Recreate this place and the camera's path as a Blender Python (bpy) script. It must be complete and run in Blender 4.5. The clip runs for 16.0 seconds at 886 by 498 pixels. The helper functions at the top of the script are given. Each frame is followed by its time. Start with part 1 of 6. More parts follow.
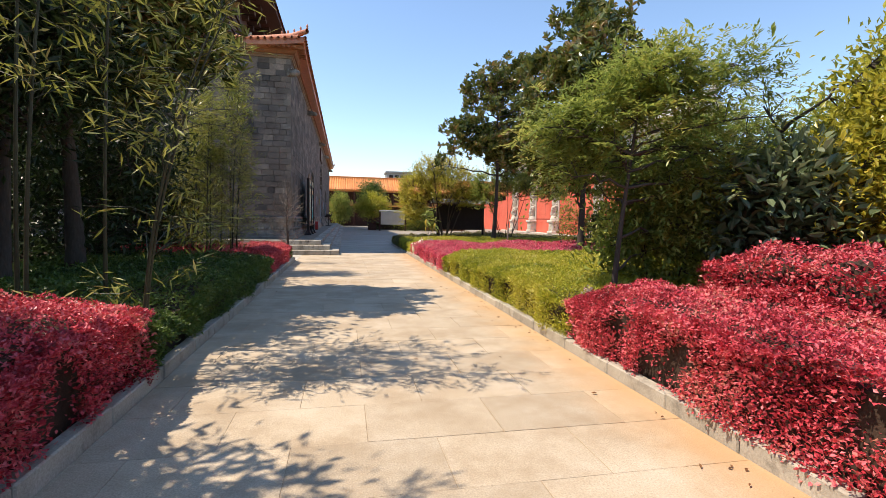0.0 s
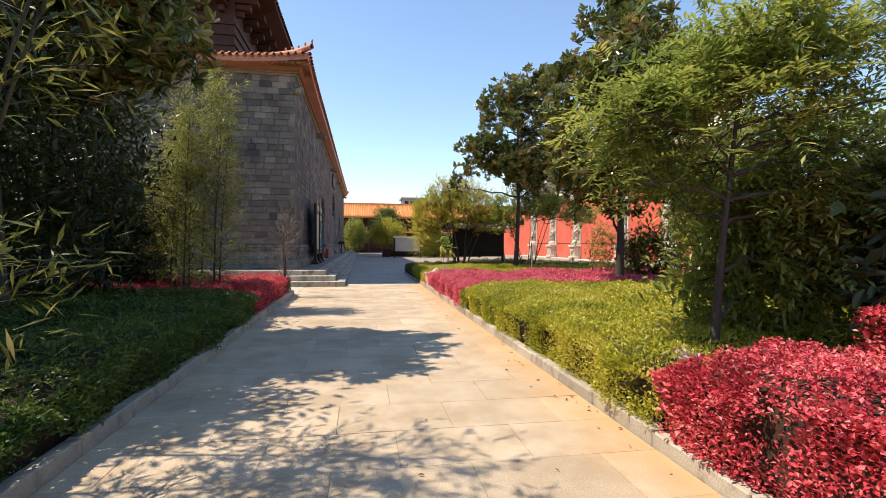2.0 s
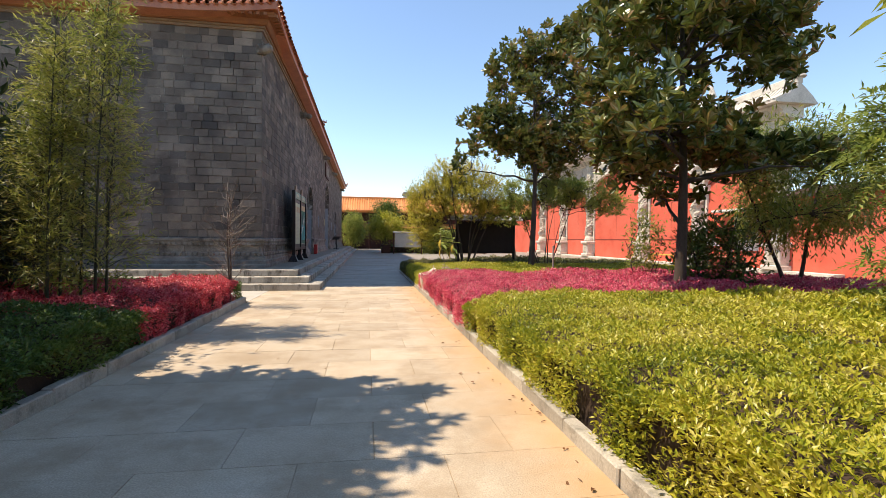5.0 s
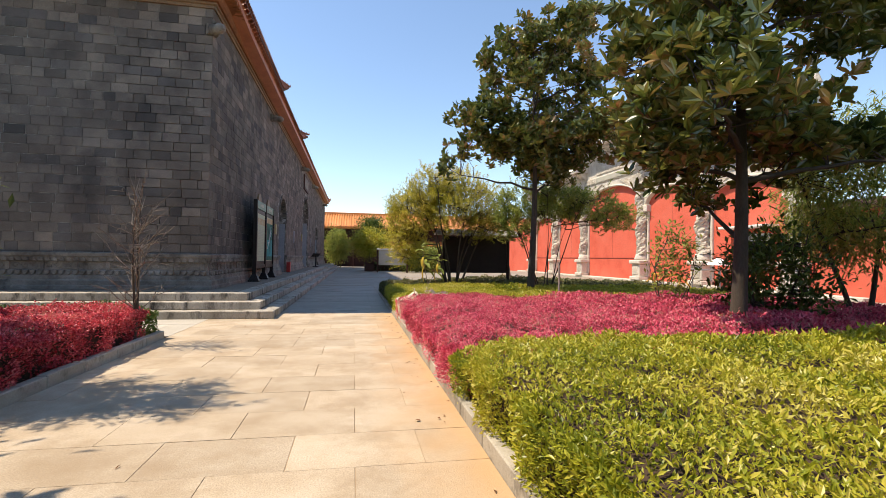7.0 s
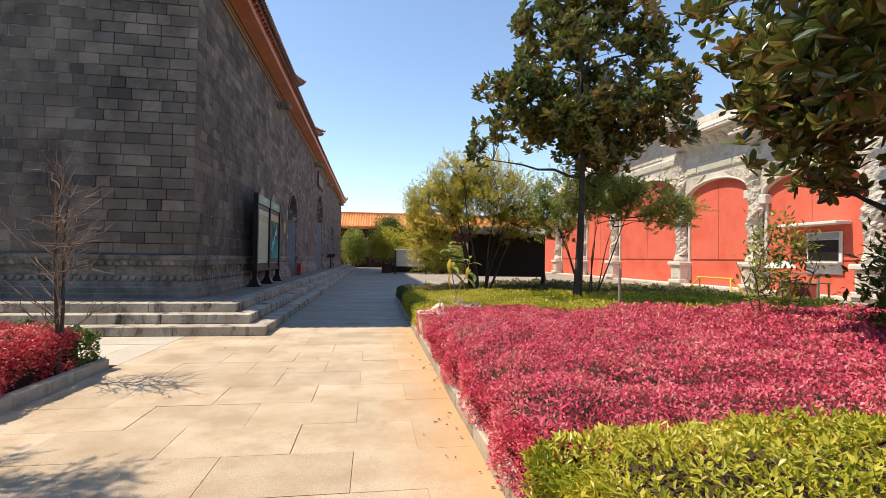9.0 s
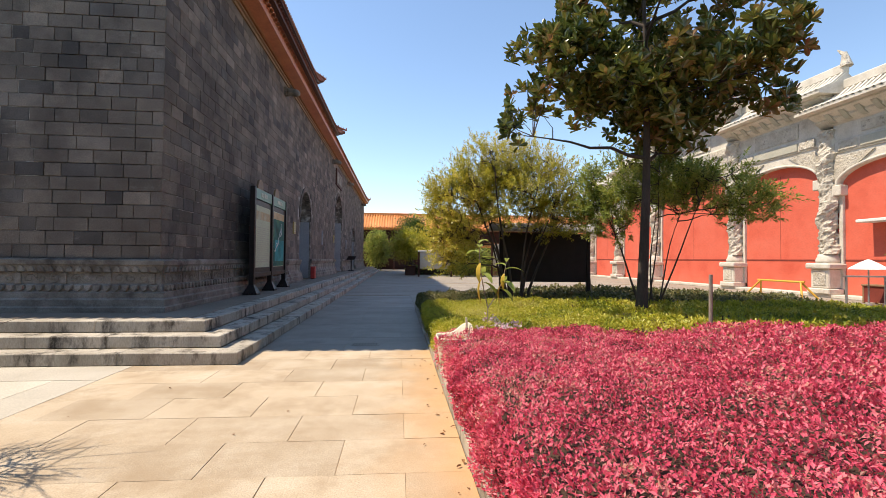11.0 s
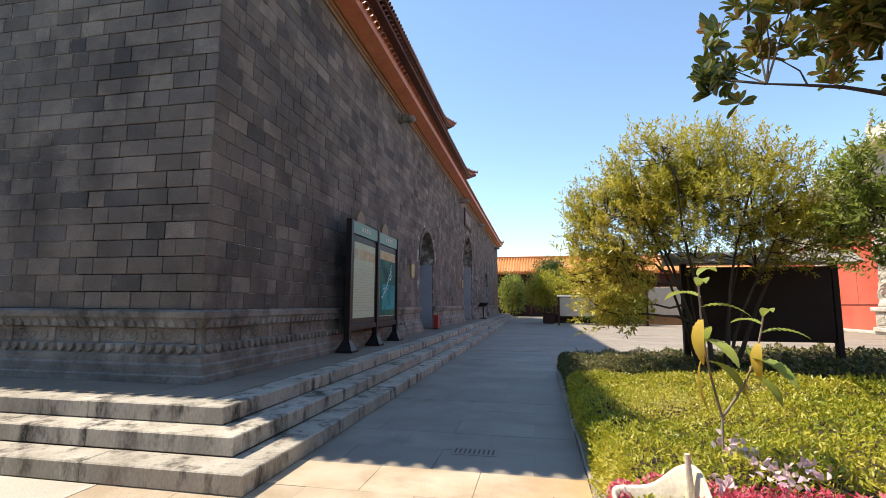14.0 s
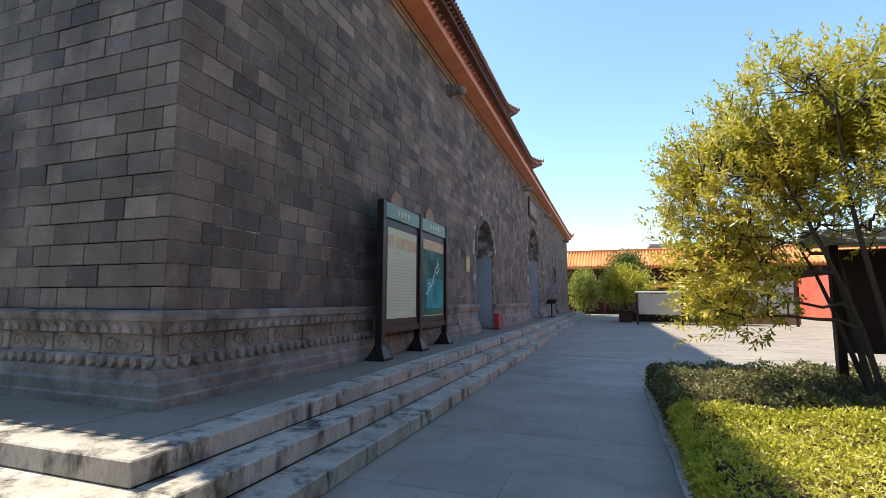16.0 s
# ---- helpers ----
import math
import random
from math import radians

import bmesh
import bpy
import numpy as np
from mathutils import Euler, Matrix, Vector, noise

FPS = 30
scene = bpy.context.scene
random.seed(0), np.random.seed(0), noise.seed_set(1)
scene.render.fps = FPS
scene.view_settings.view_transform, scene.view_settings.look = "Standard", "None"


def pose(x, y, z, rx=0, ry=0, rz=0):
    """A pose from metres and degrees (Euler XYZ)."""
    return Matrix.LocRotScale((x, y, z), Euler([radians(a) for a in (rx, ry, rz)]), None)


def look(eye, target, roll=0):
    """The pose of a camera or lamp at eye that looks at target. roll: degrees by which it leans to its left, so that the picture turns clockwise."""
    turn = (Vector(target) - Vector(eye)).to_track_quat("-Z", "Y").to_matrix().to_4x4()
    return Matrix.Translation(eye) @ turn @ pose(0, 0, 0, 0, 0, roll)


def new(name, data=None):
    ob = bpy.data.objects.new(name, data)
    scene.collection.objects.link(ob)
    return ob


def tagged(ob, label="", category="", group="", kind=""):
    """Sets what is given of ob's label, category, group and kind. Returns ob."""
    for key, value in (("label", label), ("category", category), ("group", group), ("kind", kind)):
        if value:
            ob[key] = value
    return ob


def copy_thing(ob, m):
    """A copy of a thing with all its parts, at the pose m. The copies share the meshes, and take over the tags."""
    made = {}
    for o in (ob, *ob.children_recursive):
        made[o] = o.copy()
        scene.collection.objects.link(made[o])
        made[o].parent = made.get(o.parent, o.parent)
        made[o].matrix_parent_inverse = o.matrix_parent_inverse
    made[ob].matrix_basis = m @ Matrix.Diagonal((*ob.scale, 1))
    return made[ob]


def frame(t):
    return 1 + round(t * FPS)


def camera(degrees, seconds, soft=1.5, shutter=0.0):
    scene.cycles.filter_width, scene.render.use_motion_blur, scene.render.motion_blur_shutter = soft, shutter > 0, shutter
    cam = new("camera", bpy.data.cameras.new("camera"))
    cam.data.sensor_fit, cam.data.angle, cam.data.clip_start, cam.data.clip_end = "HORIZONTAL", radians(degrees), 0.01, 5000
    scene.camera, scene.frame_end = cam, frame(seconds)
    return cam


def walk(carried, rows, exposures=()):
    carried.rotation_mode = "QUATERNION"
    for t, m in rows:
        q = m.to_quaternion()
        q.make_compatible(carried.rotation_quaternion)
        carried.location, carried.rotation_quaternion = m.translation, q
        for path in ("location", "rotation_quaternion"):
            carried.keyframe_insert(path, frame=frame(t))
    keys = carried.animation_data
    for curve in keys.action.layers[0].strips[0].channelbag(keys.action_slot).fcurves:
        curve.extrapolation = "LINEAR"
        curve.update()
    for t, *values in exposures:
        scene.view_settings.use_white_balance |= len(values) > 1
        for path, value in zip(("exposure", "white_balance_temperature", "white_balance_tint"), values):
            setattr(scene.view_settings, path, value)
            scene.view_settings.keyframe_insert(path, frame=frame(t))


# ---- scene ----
EXPO = [(0.0, 0.68, 6750, 11), (2.0, 0.73, 6850, 11), (4.0, 0.78, 6900, 11), (7.0, 0.66, 7000, 11), (10.5, 0.66, 7000, 11), (12.5, 0.76, 6800, 9), (14.0, 0.86, 6750, 8), (16.0, 1.08, 6500, 6)]
cam = camera(86.2, 16.0, soft=0.8)
PATH = [
    (0, (0.044, 0.275, 1.605), (0.451, 2.229, 1.476), 1.1),
    (0.5, (0.15, 0.704, 1.635), (0.551, 2.661, 1.53), 0.9),
    (1, (0.19, 1.179, 1.647), (0.577, 3.139, 1.567), 0.5),
    (1.5, (0.311, 1.687, 1.631), (0.675, 3.653, 1.583), 0.4),
    (2, (0.427, 2.22, 1.635), (0.765, 4.191, 1.613), 0.4),
    (2.5, (0.519, 2.774, 1.64), (0.863, 4.744, 1.611), 0.6),
    (3, (0.685, 3.344, 1.625), (1.035, 5.313, 1.587), 0.6),
    (3.5, (0.791, 3.925, 1.589), (1.12, 5.897, 1.542), 0.5),
    (4, (0.927, 4.493, 1.579), (1.218, 6.471, 1.522), 0.4),
    (6.5, (1.566, 7.663, 1.512), (1.943, 9.627, 1.536), 0.9),
    (7, (1.697, 8.27, 1.537), (2.068, 10.235, 1.576), 0.9),
    (7.5, (1.705, 8.885, 1.545), (2.043, 10.856, 1.592), 0.9),
    (8, (1.728, 9.472, 1.55), (2.041, 11.447, 1.602), 0.9),
    (10.5, (2.118, 12.396, 1.608), (2.368, 14.38, 1.625), 0.6),
    (11, (2.186, 13.002, 1.611), (2.375, 14.993, 1.655), 0.6),
    (11.5, (2.242, 13.607, 1.637), (2.338, 15.603, 1.724), 0.6),
    (12, (2.335, 14.225, 1.682), (2.328, 16.221, 1.818), 0.5),
    (12.5, (2.347, 14.798, 1.696), (2.202, 16.784, 1.882), 0.5),
    (13, (2.354, 15.403, 1.692), (2.108, 17.378, 1.898), 0.5),
    (13.5, (2.346, 15.984, 1.67), (2.035, 17.947, 1.889), 0.4),
    (14, (2.305, 16.514, 1.655), (1.923, 18.464, 1.887), 0.3),
    (14.5, (2.352, 17.11, 1.703), (1.918, 19.049, 1.936), 0.4),
    (15, (2.261, 17.679, 1.678), (1.76, 19.601, 1.913), 0.1),
    (15.5, (2.24, 18.163, 1.646), (1.649, 20.06, 1.875), 0.1),
    (16, (2.198, 18.627, 1.672), (1.541, 20.504, 1.89), 0.2),
]
walk(cam, [(t, look(eye, target, roll)) for t, eye, target, roll in PATH], exposures=EXPO)

# ---------------------------------------------------------------- world and sun
SUN_EL, SUN_AZ = 60.5, -86.5      # degrees; azimuth from +y towards +x
world = bpy.data.worlds.new("world")
scene.world = world
world.use_nodes = True
wn = world.node_tree.nodes
sky = wn.new("ShaderNodeTexSky")
sky.sky_type = "NISHITA"
sky.sun_disc = False
sky.sun_elevation, sky.sun_rotation = radians(SUN_EL), radians(SUN_AZ)
sky.altitude, sky.air_density, sky.dust_density, sky.ozone_density = 300, 1.1, 0.0, 3.0
wn["Background"].inputs["Strength"].default_value = 0.15
world.node_tree.links.new(sky.outputs[0], wn["Background"].inputs["Color"])
sun = new("sun", bpy.data.lights.new("sun", "SUN"))
sun.data.energy, sun.data.angle, sun.data.color = 4.2, radians(0.53), (1.0, 0.885, 0.74)
sd = Vector((math.sin(radians(SUN_AZ)) * math.cos(radians(SUN_EL)), math.cos(radians(SUN_AZ)) * math.cos(radians(SUN_EL)), math.sin(radians(SUN_EL))))
sun.matrix_world = look(sd * 60, (0, 0, 0))


# ---------------------------------------------------------------- materials
def ramp(nt, stops):
    r = nt.nodes.new("ShaderNodeValToRGB")
    e = r.color_ramp.elements
    while len(e) < len(stops):
        e.new(0.5)
    for el, (p, c) in zip(e, stops):
        el.position, el.color = p, (*c, 1)
    return r


def material(name, cols, scale=3.0, fine=40.0, rough=0.8, bump=0.3, vary=0.0, metal=0.0, stretch=(1, 1, 1), stain=None, per="object", spec=0.3, bump_dist=0.01, grit=1.0):
    """A surface with broad stains and fine grain in world space; vary: change of value from piece to piece."""
    m = bpy.data.materials.new(name)
    m.use_nodes = True
    nt = m.node_tree
    n, lk = nt.nodes, nt.links.new
    b = n["Principled BSDF"]
    geo = n.new("ShaderNodeNewGeometry")
    mp = n.new("ShaderNodeMapping")
    mp.inputs["Scale"].default_value = stretch
    lk(geo.outputs["Position"], mp.inputs["Vector"])
    big, small = n.new("ShaderNodeTexNoise"), n.new("ShaderNodeTexNoise")
    for tex, sc, det in ((big, scale, 5), (small, fine, 4)):
        tex.inputs["Scale"].default_value, tex.inputs["Detail"].default_value, tex.inputs["Roughness"].default_value = sc, det, 0.62
        lk(mp.outputs[0], tex.inputs["Vector"])
    k = len(cols)
    cr = ramp(nt, [(0.3 + 0.4 * i / max(1, k - 1), c) for i, c in enumerate(cols)])
    lk(big.outputs["Fac"], cr.inputs[0])
    grain = n.new("ShaderNodeMapRange")
    grain.inputs[1].default_value, grain.inputs[2].default_value = 0.25, 0.75
    grain.inputs[3].default_value, grain.inputs[4].default_value = 1 - 0.22 * grit, 1 + 0.2 * grit
    lk(small.outputs["Fac"], grain.inputs[0])
    val = n.new("ShaderNodeMix")
    val.data_type, val.blend_type = "RGBA", "MULTIPLY"
    val.inputs[0].default_value = 1.0
    lk(cr.outputs[0], val.inputs[6])
    lk(grain.outputs[0], val.inputs[7])
    out = val.outputs[2]
    if vary:
        if per == "object":
            rnd = n.new("ShaderNodeObjectInfo").outputs["Random"]
        else:
            rnd = geo.outputs["Random Per Island"]
        mr = n.new("ShaderNodeMapRange")
        mr.inputs[3].default_value, mr.inputs[4].default_value = 1 - vary, 1 + vary
        lk(rnd, mr.inputs[0])
        v2 = n.new("ShaderNodeMix")
        v2.data_type, v2.blend_type = "RGBA", "MULTIPLY"
        v2.inputs[0].default_value = 1.0
        lk(out, v2.inputs[6])
        lk(mr.outputs[0], v2.inputs[7])
        out = v2.outputs[2]
    if stain:
        col, sc, lo, hi = stain
        st = n.new("ShaderNodeTexNoise")
        st.inputs["Scale"].default_value, st.inputs["Detail"].default_value, st.inputs["Roughness"].default_value = sc, 8, 0.7
        lk(mp.outputs[0], st.inputs["Vector"])
        f = n.new("ShaderNodeMapRange")
        f.inputs[1].default_value, f.inputs[2].default_value = lo, hi
        lk(st.outputs["Fac"], f.inputs[0])
        mx = n.new("ShaderNodeMix")
        mx.data_type = "RGBA"
        lk(f.outputs[0], mx.inputs[0])
        lk(out, mx.inputs[6])
        mx.inputs[7].default_value = (*col, 1)
        out = mx.outputs[2]
    lk(out, b.inputs["Base Color"])
    rr = n.new("ShaderNodeMapRange")
    rr.inputs[3].default_value, rr.inputs[4].default_value = max(0.02, rough - 0.12), min(1, rough + 0.1)
    lk(big.outputs["Fac"], rr.inputs[0])
    lk(rr.outputs[0], b.inputs["Roughness"])
    b.inputs["Metallic"].default_value = metal
    b.inputs["Specular IOR Level"].default_value = spec
    if bump:
        bp = n.new("ShaderNodeBump")
        bp.inputs["Strength"].default_value, bp.inputs["Distance"].default_value = bump, bump_dist
        lk(small.outputs["Fac"], bp.inputs["Height"])
        lk(bp.outputs[0], b.inputs["Normal"])
    return m


def leaf_material(name, cols, rough=0.45, trans=0.3, patch=0.7, spec=0.4):
    """Leaves: colour differs from leaf to leaf and in broad patches; light comes through."""
    m = bpy.data.materials.new(name)
    m.use_nodes = True
    nt = m.node_tree
    n, lk = nt.nodes, nt.links.new
    b = n["Principled BSDF"]
    geo = n.new("ShaderNodeNewGeometry")
    tex = n.new("ShaderNodeTexNoise")
    tex.inputs["Scale"].default_value, tex.inputs["Detail"].default_value = patch, 3
    lk(geo.outputs["Position"], tex.inputs["Vector"])
    add = n.new("ShaderNodeMath")
    add.operation = "MULTIPLY_ADD"
    add.inputs[1].default_value = 0.62
    lk(geo.outputs["Random Per Island"], add.inputs[0])
    sub = n.new("ShaderNodeMath")
    sub.operation = "MULTIPLY_ADD"
    sub.inputs[1].default_value, sub.inputs[2].default_value = 1.6, -0.62
    lk(tex.outputs["Fac"], sub.inputs[0])
    lk(sub.outputs[0], add.inputs[2])
    k = len(cols)
    cr = ramp(nt, [(i / max(1, k - 1), c) for i, c in enumerate(cols)])
    lk(add.outputs[0], cr.inputs[0])
    lk(cr.outputs[0], b.inputs["Base Color"])
    b.inputs["Roughness"].default_value = rough
    b.inputs["Specular IOR Level"].default_value = spec
    tr = n.new("ShaderNodeBsdfTranslucent")
    lk(cr.outputs[0], tr.inputs["Color"])
    mix = n.new("ShaderNodeMixShader")
    mix.inputs[0].default_value = trans
    lk(b.outputs[0], mix.inputs[1])
    lk(tr.outputs[0], mix.inputs[2])
    lk(mix.outputs[0], n["Material Output"].inputs["Surface"])
    return m


M = {}
M["slab"] = material("slab", [(0.40, 0.31, 0.21), (0.47, 0.38, 0.27), (0.53, 0.445, 0.335)], 1.6, 75, 0.82, 0.6, 0.11, stain=((0.34, 0.255, 0.165), 1.3, 0.48, 0.72), grit=1.2)
M["slab_far"] = material("slab_far", [(0.26, 0.225, 0.18), (0.33, 0.29, 0.235)], 0.8, 50, 0.75, 0.25, 0.08, per="island")
# greyer, smoother stone, darkened further to carry the hall's shade in its colour
M["slab_shaded"] = material("slab_shaded", [(0.20, 0.175, 0.14), (0.26, 0.23, 0.19), (0.31, 0.28, 0.235)], 0.9, 60, 0.62, 0.25, 0.07, stain=((0.16, 0.14, 0.115), 0.7, 0.55, 0.75))
M["slab_pale"] = material("slab_pale", [(0.44, 0.40, 0.33), (0.54, 0.50, 0.42)], 1.0, 50, 0.8, 0.3, 0.08, per="island")
M["joint"] = material("joint", [(0.32, 0.235, 0.145), (0.42, 0.32, 0.21)], 3, 60, 0.95, 0.5)
M["sand"] = material("sand", [(0.46, 0.27, 0.12), (0.52, 0.35, 0.19), (0.55, 0.42, 0.28)], 2.5, 90, 0.95, 0.6)
M["soil"] = material("soil", [(0.06, 0.04, 0.025), (0.12, 0.08, 0.05)], 2, 30, 0.95, 0.8)
M["kerb"] = material("kerb", [(0.33, 0.295, 0.24), (0.45, 0.41, 0.335)], 2.5, 60, 0.85, 0.5, 0.15, stain=((0.10, 0.09, 0.07), 3.0, 0.52, 0.75))
M["ground"] = material("ground", [(0.16, 0.14, 0.10), (0.22, 0.19, 0.14)], 0.2, 8, 0.95, 0.4)
M["plastic"] = material("plastic", [(0.66, 0.58, 0.42), (0.76, 0.70, 0.56)], 3, 40, 0.4, 0.1)
M["brick"] = material("brick", [(0.085, 0.07, 0.06), (0.15, 0.128, 0.108), (0.225, 0.19, 0.158)], 0.8, 45, 0.9, 0.8, 0.27, stain=((0.05, 0.044, 0.042), 0.6, 0.50, 0.72), grit=1.4)
M["brick_far"] = material("brick_far", [(0.10, 0.083, 0.07), (0.16, 0.135, 0.114), (0.215, 0.18, 0.152)], 0.8, 45, 0.9, 0.8, 0.30, per="island", stain=((0.06, 0.052, 0.05), 0.5, 0.53, 0.76), grit=1.4)
M["mortar"] = material("mortar", [(0.08, 0.069, 0.058), (0.19, 0.165, 0.14), (0.62, 0.59, 0.53)], 2.6, 60, 0.95, 0.5, stain=((0.05, 0.043, 0.037), 1.2, 0.54, 0.68))


def fired_hues(m, per):
    """Bricks from several firings: cool slate ones among the warm grey, and pale lime smears."""
    nt = m.node_tree
    n, lk = nt.nodes, nt.links.new
    b = n["Principled BSDF"]
    src = b.inputs["Base Color"].links[0].from_socket
    geo = n.new("ShaderNodeNewGeometry")
    rnd = n.new("ShaderNodeObjectInfo").outputs["Random"] if per == "object" else geo.outputs["Random Per Island"]
    hop = n.new("ShaderNodeMath")
    hop.operation = "MULTIPLY"
    hop.inputs[1].default_value = 7.31
    lk(rnd, hop.inputs[0])
    fr = n.new("ShaderNodeMath")
    fr.operation = "FRACT"
    lk(hop.outputs[0], fr.inputs[0])
    tint = ramp(nt, [(0.0, (0.62, 0.65, 0.70)), (0.12, (0.80, 0.81, 0.83)), (0.20, (1.0, 0.98, 0.96)), (0.84, (1.04, 1.0, 0.95)), (0.92, (1.25, 1.21, 1.15))])
    lk(fr.outputs[0], tint.inputs[0])
    mul = n.new("ShaderNodeMix")
    mul.data_type, mul.blend_type = "RGBA", "MULTIPLY"
    mul.inputs[0].default_value = 1.0
    lk(src, mul.inputs[6])
    lk(tint.outputs[0], mul.inputs[7])
    mp = n.new("ShaderNodeMapping")
    mp.inputs["Scale"].default_value = (1, 1, 2.6)
    lk(geo.outputs["Position"], mp.inputs["Vector"])
    tex = n.new("ShaderNodeTexNoise")
    tex.inputs["Scale"].default_value, tex.inputs["Detail"].default_value, tex.inputs["Roughness"].default_value = 2.3, 9, 0.72
    lk(mp.outputs[0], tex.inputs["Vector"])
    mr = n.new("ShaderNodeMapRange")
    mr.inputs[1].default_value, mr.inputs[2].default_value, mr.inputs[4].default_value = 0.60, 0.74, 0.55
    lk(tex.outputs["Fac"], mr.inputs[0])
    mx = n.new("ShaderNodeMix")
    mx.data_type = "RGBA"
    lk(mr.outputs[0], mx.inputs[0])
    lk(mul.outputs[2], mx.inputs[6])
    mx.inputs[7].default_value = (0.30, 0.27, 0.23, 1)
    lk(mx.outputs[2], b.inputs["Base Color"])


fired_hues(M["brick"], "object")
fired_hues(M["brick_far"], "island")
M["plinth"] = material("plinth", [(0.14, 0.12, 0.098), (0.24, 0.21, 0.172), (0.35, 0.315, 0.265)], 1.8, 40, 0.85, 0.7, 0.15, stain=((0.07, 0.058, 0.048), 1.6, 0.5, 0.68))
M["step"] = material("step", [(0.30, 0.265, 0.21), (0.40, 0.36, 0.295), (0.50, 0.455, 0.38)], 2.2, 50, 0.8, 0.6, 0.12, stretch=(1, 1, 0.4), stain=((0.06, 0.052, 0.042), 3.4, 0.51, 0.655))
M["platform"] = material("platform", [(0.20, 0.165, 0.125), (0.27, 0.225, 0.175)], 1.0, 50, 0.8, 0.3, 0.08)
M["glaze"] = material("glaze", [(0.38, 0.125, 0.055), (0.48, 0.18, 0.085), (0.54, 0.23, 0.115)], 1.5, 30, 0.4, 0.15, 0.2, per="island", spec=0.5)
# darker copy of the glaze, with the upper eaves' shade in its colour
M["glaze_shaded"] = material("glaze_shaded", [(0.20, 0.065, 0.035), (0.28, 0.10, 0.05)], 1.0, 20, 0.45, 0.2, 0.2, per="island")
M["glaze_far"] = material("glaze_far", [(0.56, 0.20, 0.05), (0.66, 0.26, 0.075), (0.68, 0.31, 0.12)], 0.5, 12, 0.5, 0.15, 0.2, per="island")
M["eave_paint"] = material("eave_paint", [(0.22, 0.08, 0.03), (0.29, 0.112, 0.04), (0.19, 0.072, 0.033)], 0.9, 30, 0.65, 0.25, 0.1, per="island")
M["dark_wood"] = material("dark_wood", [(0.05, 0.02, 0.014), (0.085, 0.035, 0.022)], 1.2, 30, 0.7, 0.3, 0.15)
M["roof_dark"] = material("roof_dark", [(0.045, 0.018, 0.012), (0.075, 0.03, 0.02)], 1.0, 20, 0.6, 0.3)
M["black"] = material("black", [(0.012, 0.009, 0.008), (0.022, 0.016, 0.014)], 3, 60, 0.45, 0.15)
M["red_wall"] = material("red_wall", [(0.56, 0.095, 0.055), (0.64, 0.13, 0.08), (0.66, 0.155, 0.10)], 0.5, 30, 0.85, 0.15)
M["red_line"] = material("red_line", [(0.16, 0.03, 0.02), (0.22, 0.045, 0.03)], 2, 30, 0.8, 0.2)
M["marble"] = material("marble", [(0.50, 0.46, 0.385), (0.61, 0.57, 0.49), (0.67, 0.63, 0.55)], 1.5, 25, 0.75, 0.35, stain=((0.36, 0.32, 0.26), 1.6, 0.52, 0.8))
M["carved"] = material("carved", [(0.44, 0.40, 0.32), (0.55, 0.505, 0.42), (0.65, 0.60, 0.51)], 1.5, 9, 0.8, 1.0, stain=((0.26, 0.23, 0.18), 4.5, 0.55, 0.66), bump_dist=0.08)
M["tablet_grey"] = material("tablet_grey", [(0.38, 0.37, 0.30), (0.47, 0.455, 0.38)], 1.2, 30, 0.7, 0.3)
M["plaster"] = material("plaster", [(0.52, 0.50, 0.46), (0.62, 0.60, 0.55)], 0.6, 20, 0.9, 0.2)
M["reveal"] = material("reveal", [(0.30, 0.31, 0.33), (0.38, 0.39, 0.41)], 0.8, 25, 0.85, 0.25)
M["grey_wall"] = material("grey_wall", [(0.30, 0.29, 0.27), (0.40, 0.38, 0.35)], 0.5, 15, 0.9, 0.3)
M["bark"] = material("bark", [(0.05, 0.04, 0.03), (0.095, 0.075, 0.058)], 6, 50, 0.9, 0.7, stretch=(1, 1, 0.3))
M["bark_pale"] = material("bark_pale", [(0.24, 0.20, 0.16), (0.36, 0.31, 0.26)], 6, 50, 0.85, 0.5, stretch=(1, 1, 0.3))
M["bare_twig"] = material("bare_twig", [(0.15, 0.12, 0.095), (0.24, 0.20, 0.165)], 6, 50, 0.85, 0.4)
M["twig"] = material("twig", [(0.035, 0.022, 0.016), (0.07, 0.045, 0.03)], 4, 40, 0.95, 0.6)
M["cane"] = material("cane", [(0.03, 0.034, 0.017), (0.06, 0.06, 0.03)], 3, 30, 0.5, 0.2)
M["sheet_cream"] = material("sheet_cream", [(0.52, 0.56, 0.38), (0.58, 0.62, 0.44)], 1.5, 20, 0.7, 0.0, spec=0.15)
M["sheet_orange"] = material("sheet_orange", [(0.52, 0.54, 0.38), (0.56, 0.42, 0.24), (0.54, 0.36, 0.18)], 1.3, 10, 0.7, 0.0, spec=0.15)
M["sheet_teal"] = material("sheet_teal", [(0.03, 0.16, 0.15), (0.05, 0.30, 0.30), (0.09, 0.40, 0.42)], 1.6, 10, 0.7, 0.0, spec=0.15)
M["sheet_dark"] = material("sheet_dark", [(0.02, 0.07, 0.055), (0.04, 0.15, 0.12), (0.12, 0.22, 0.10)], 2.0, 10, 0.7, 0.0, spec=0.15)
M["ink"] = material("ink", [(0.44, 0.43, 0.32), (0.48, 0.47, 0.35)], 4, 30, 0.5, 0.0)
M["white_paint"] = material("white_paint", [(0.62, 0.62, 0.58), (0.74, 0.74, 0.70)], 1.0, 20, 0.6, 0.1)
M["brass"] = material("brass", [(0.30, 0.25, 0.09), (0.38, 0.31, 0.13)], 3, 30, 0.4, 0.1, metal=0.7)
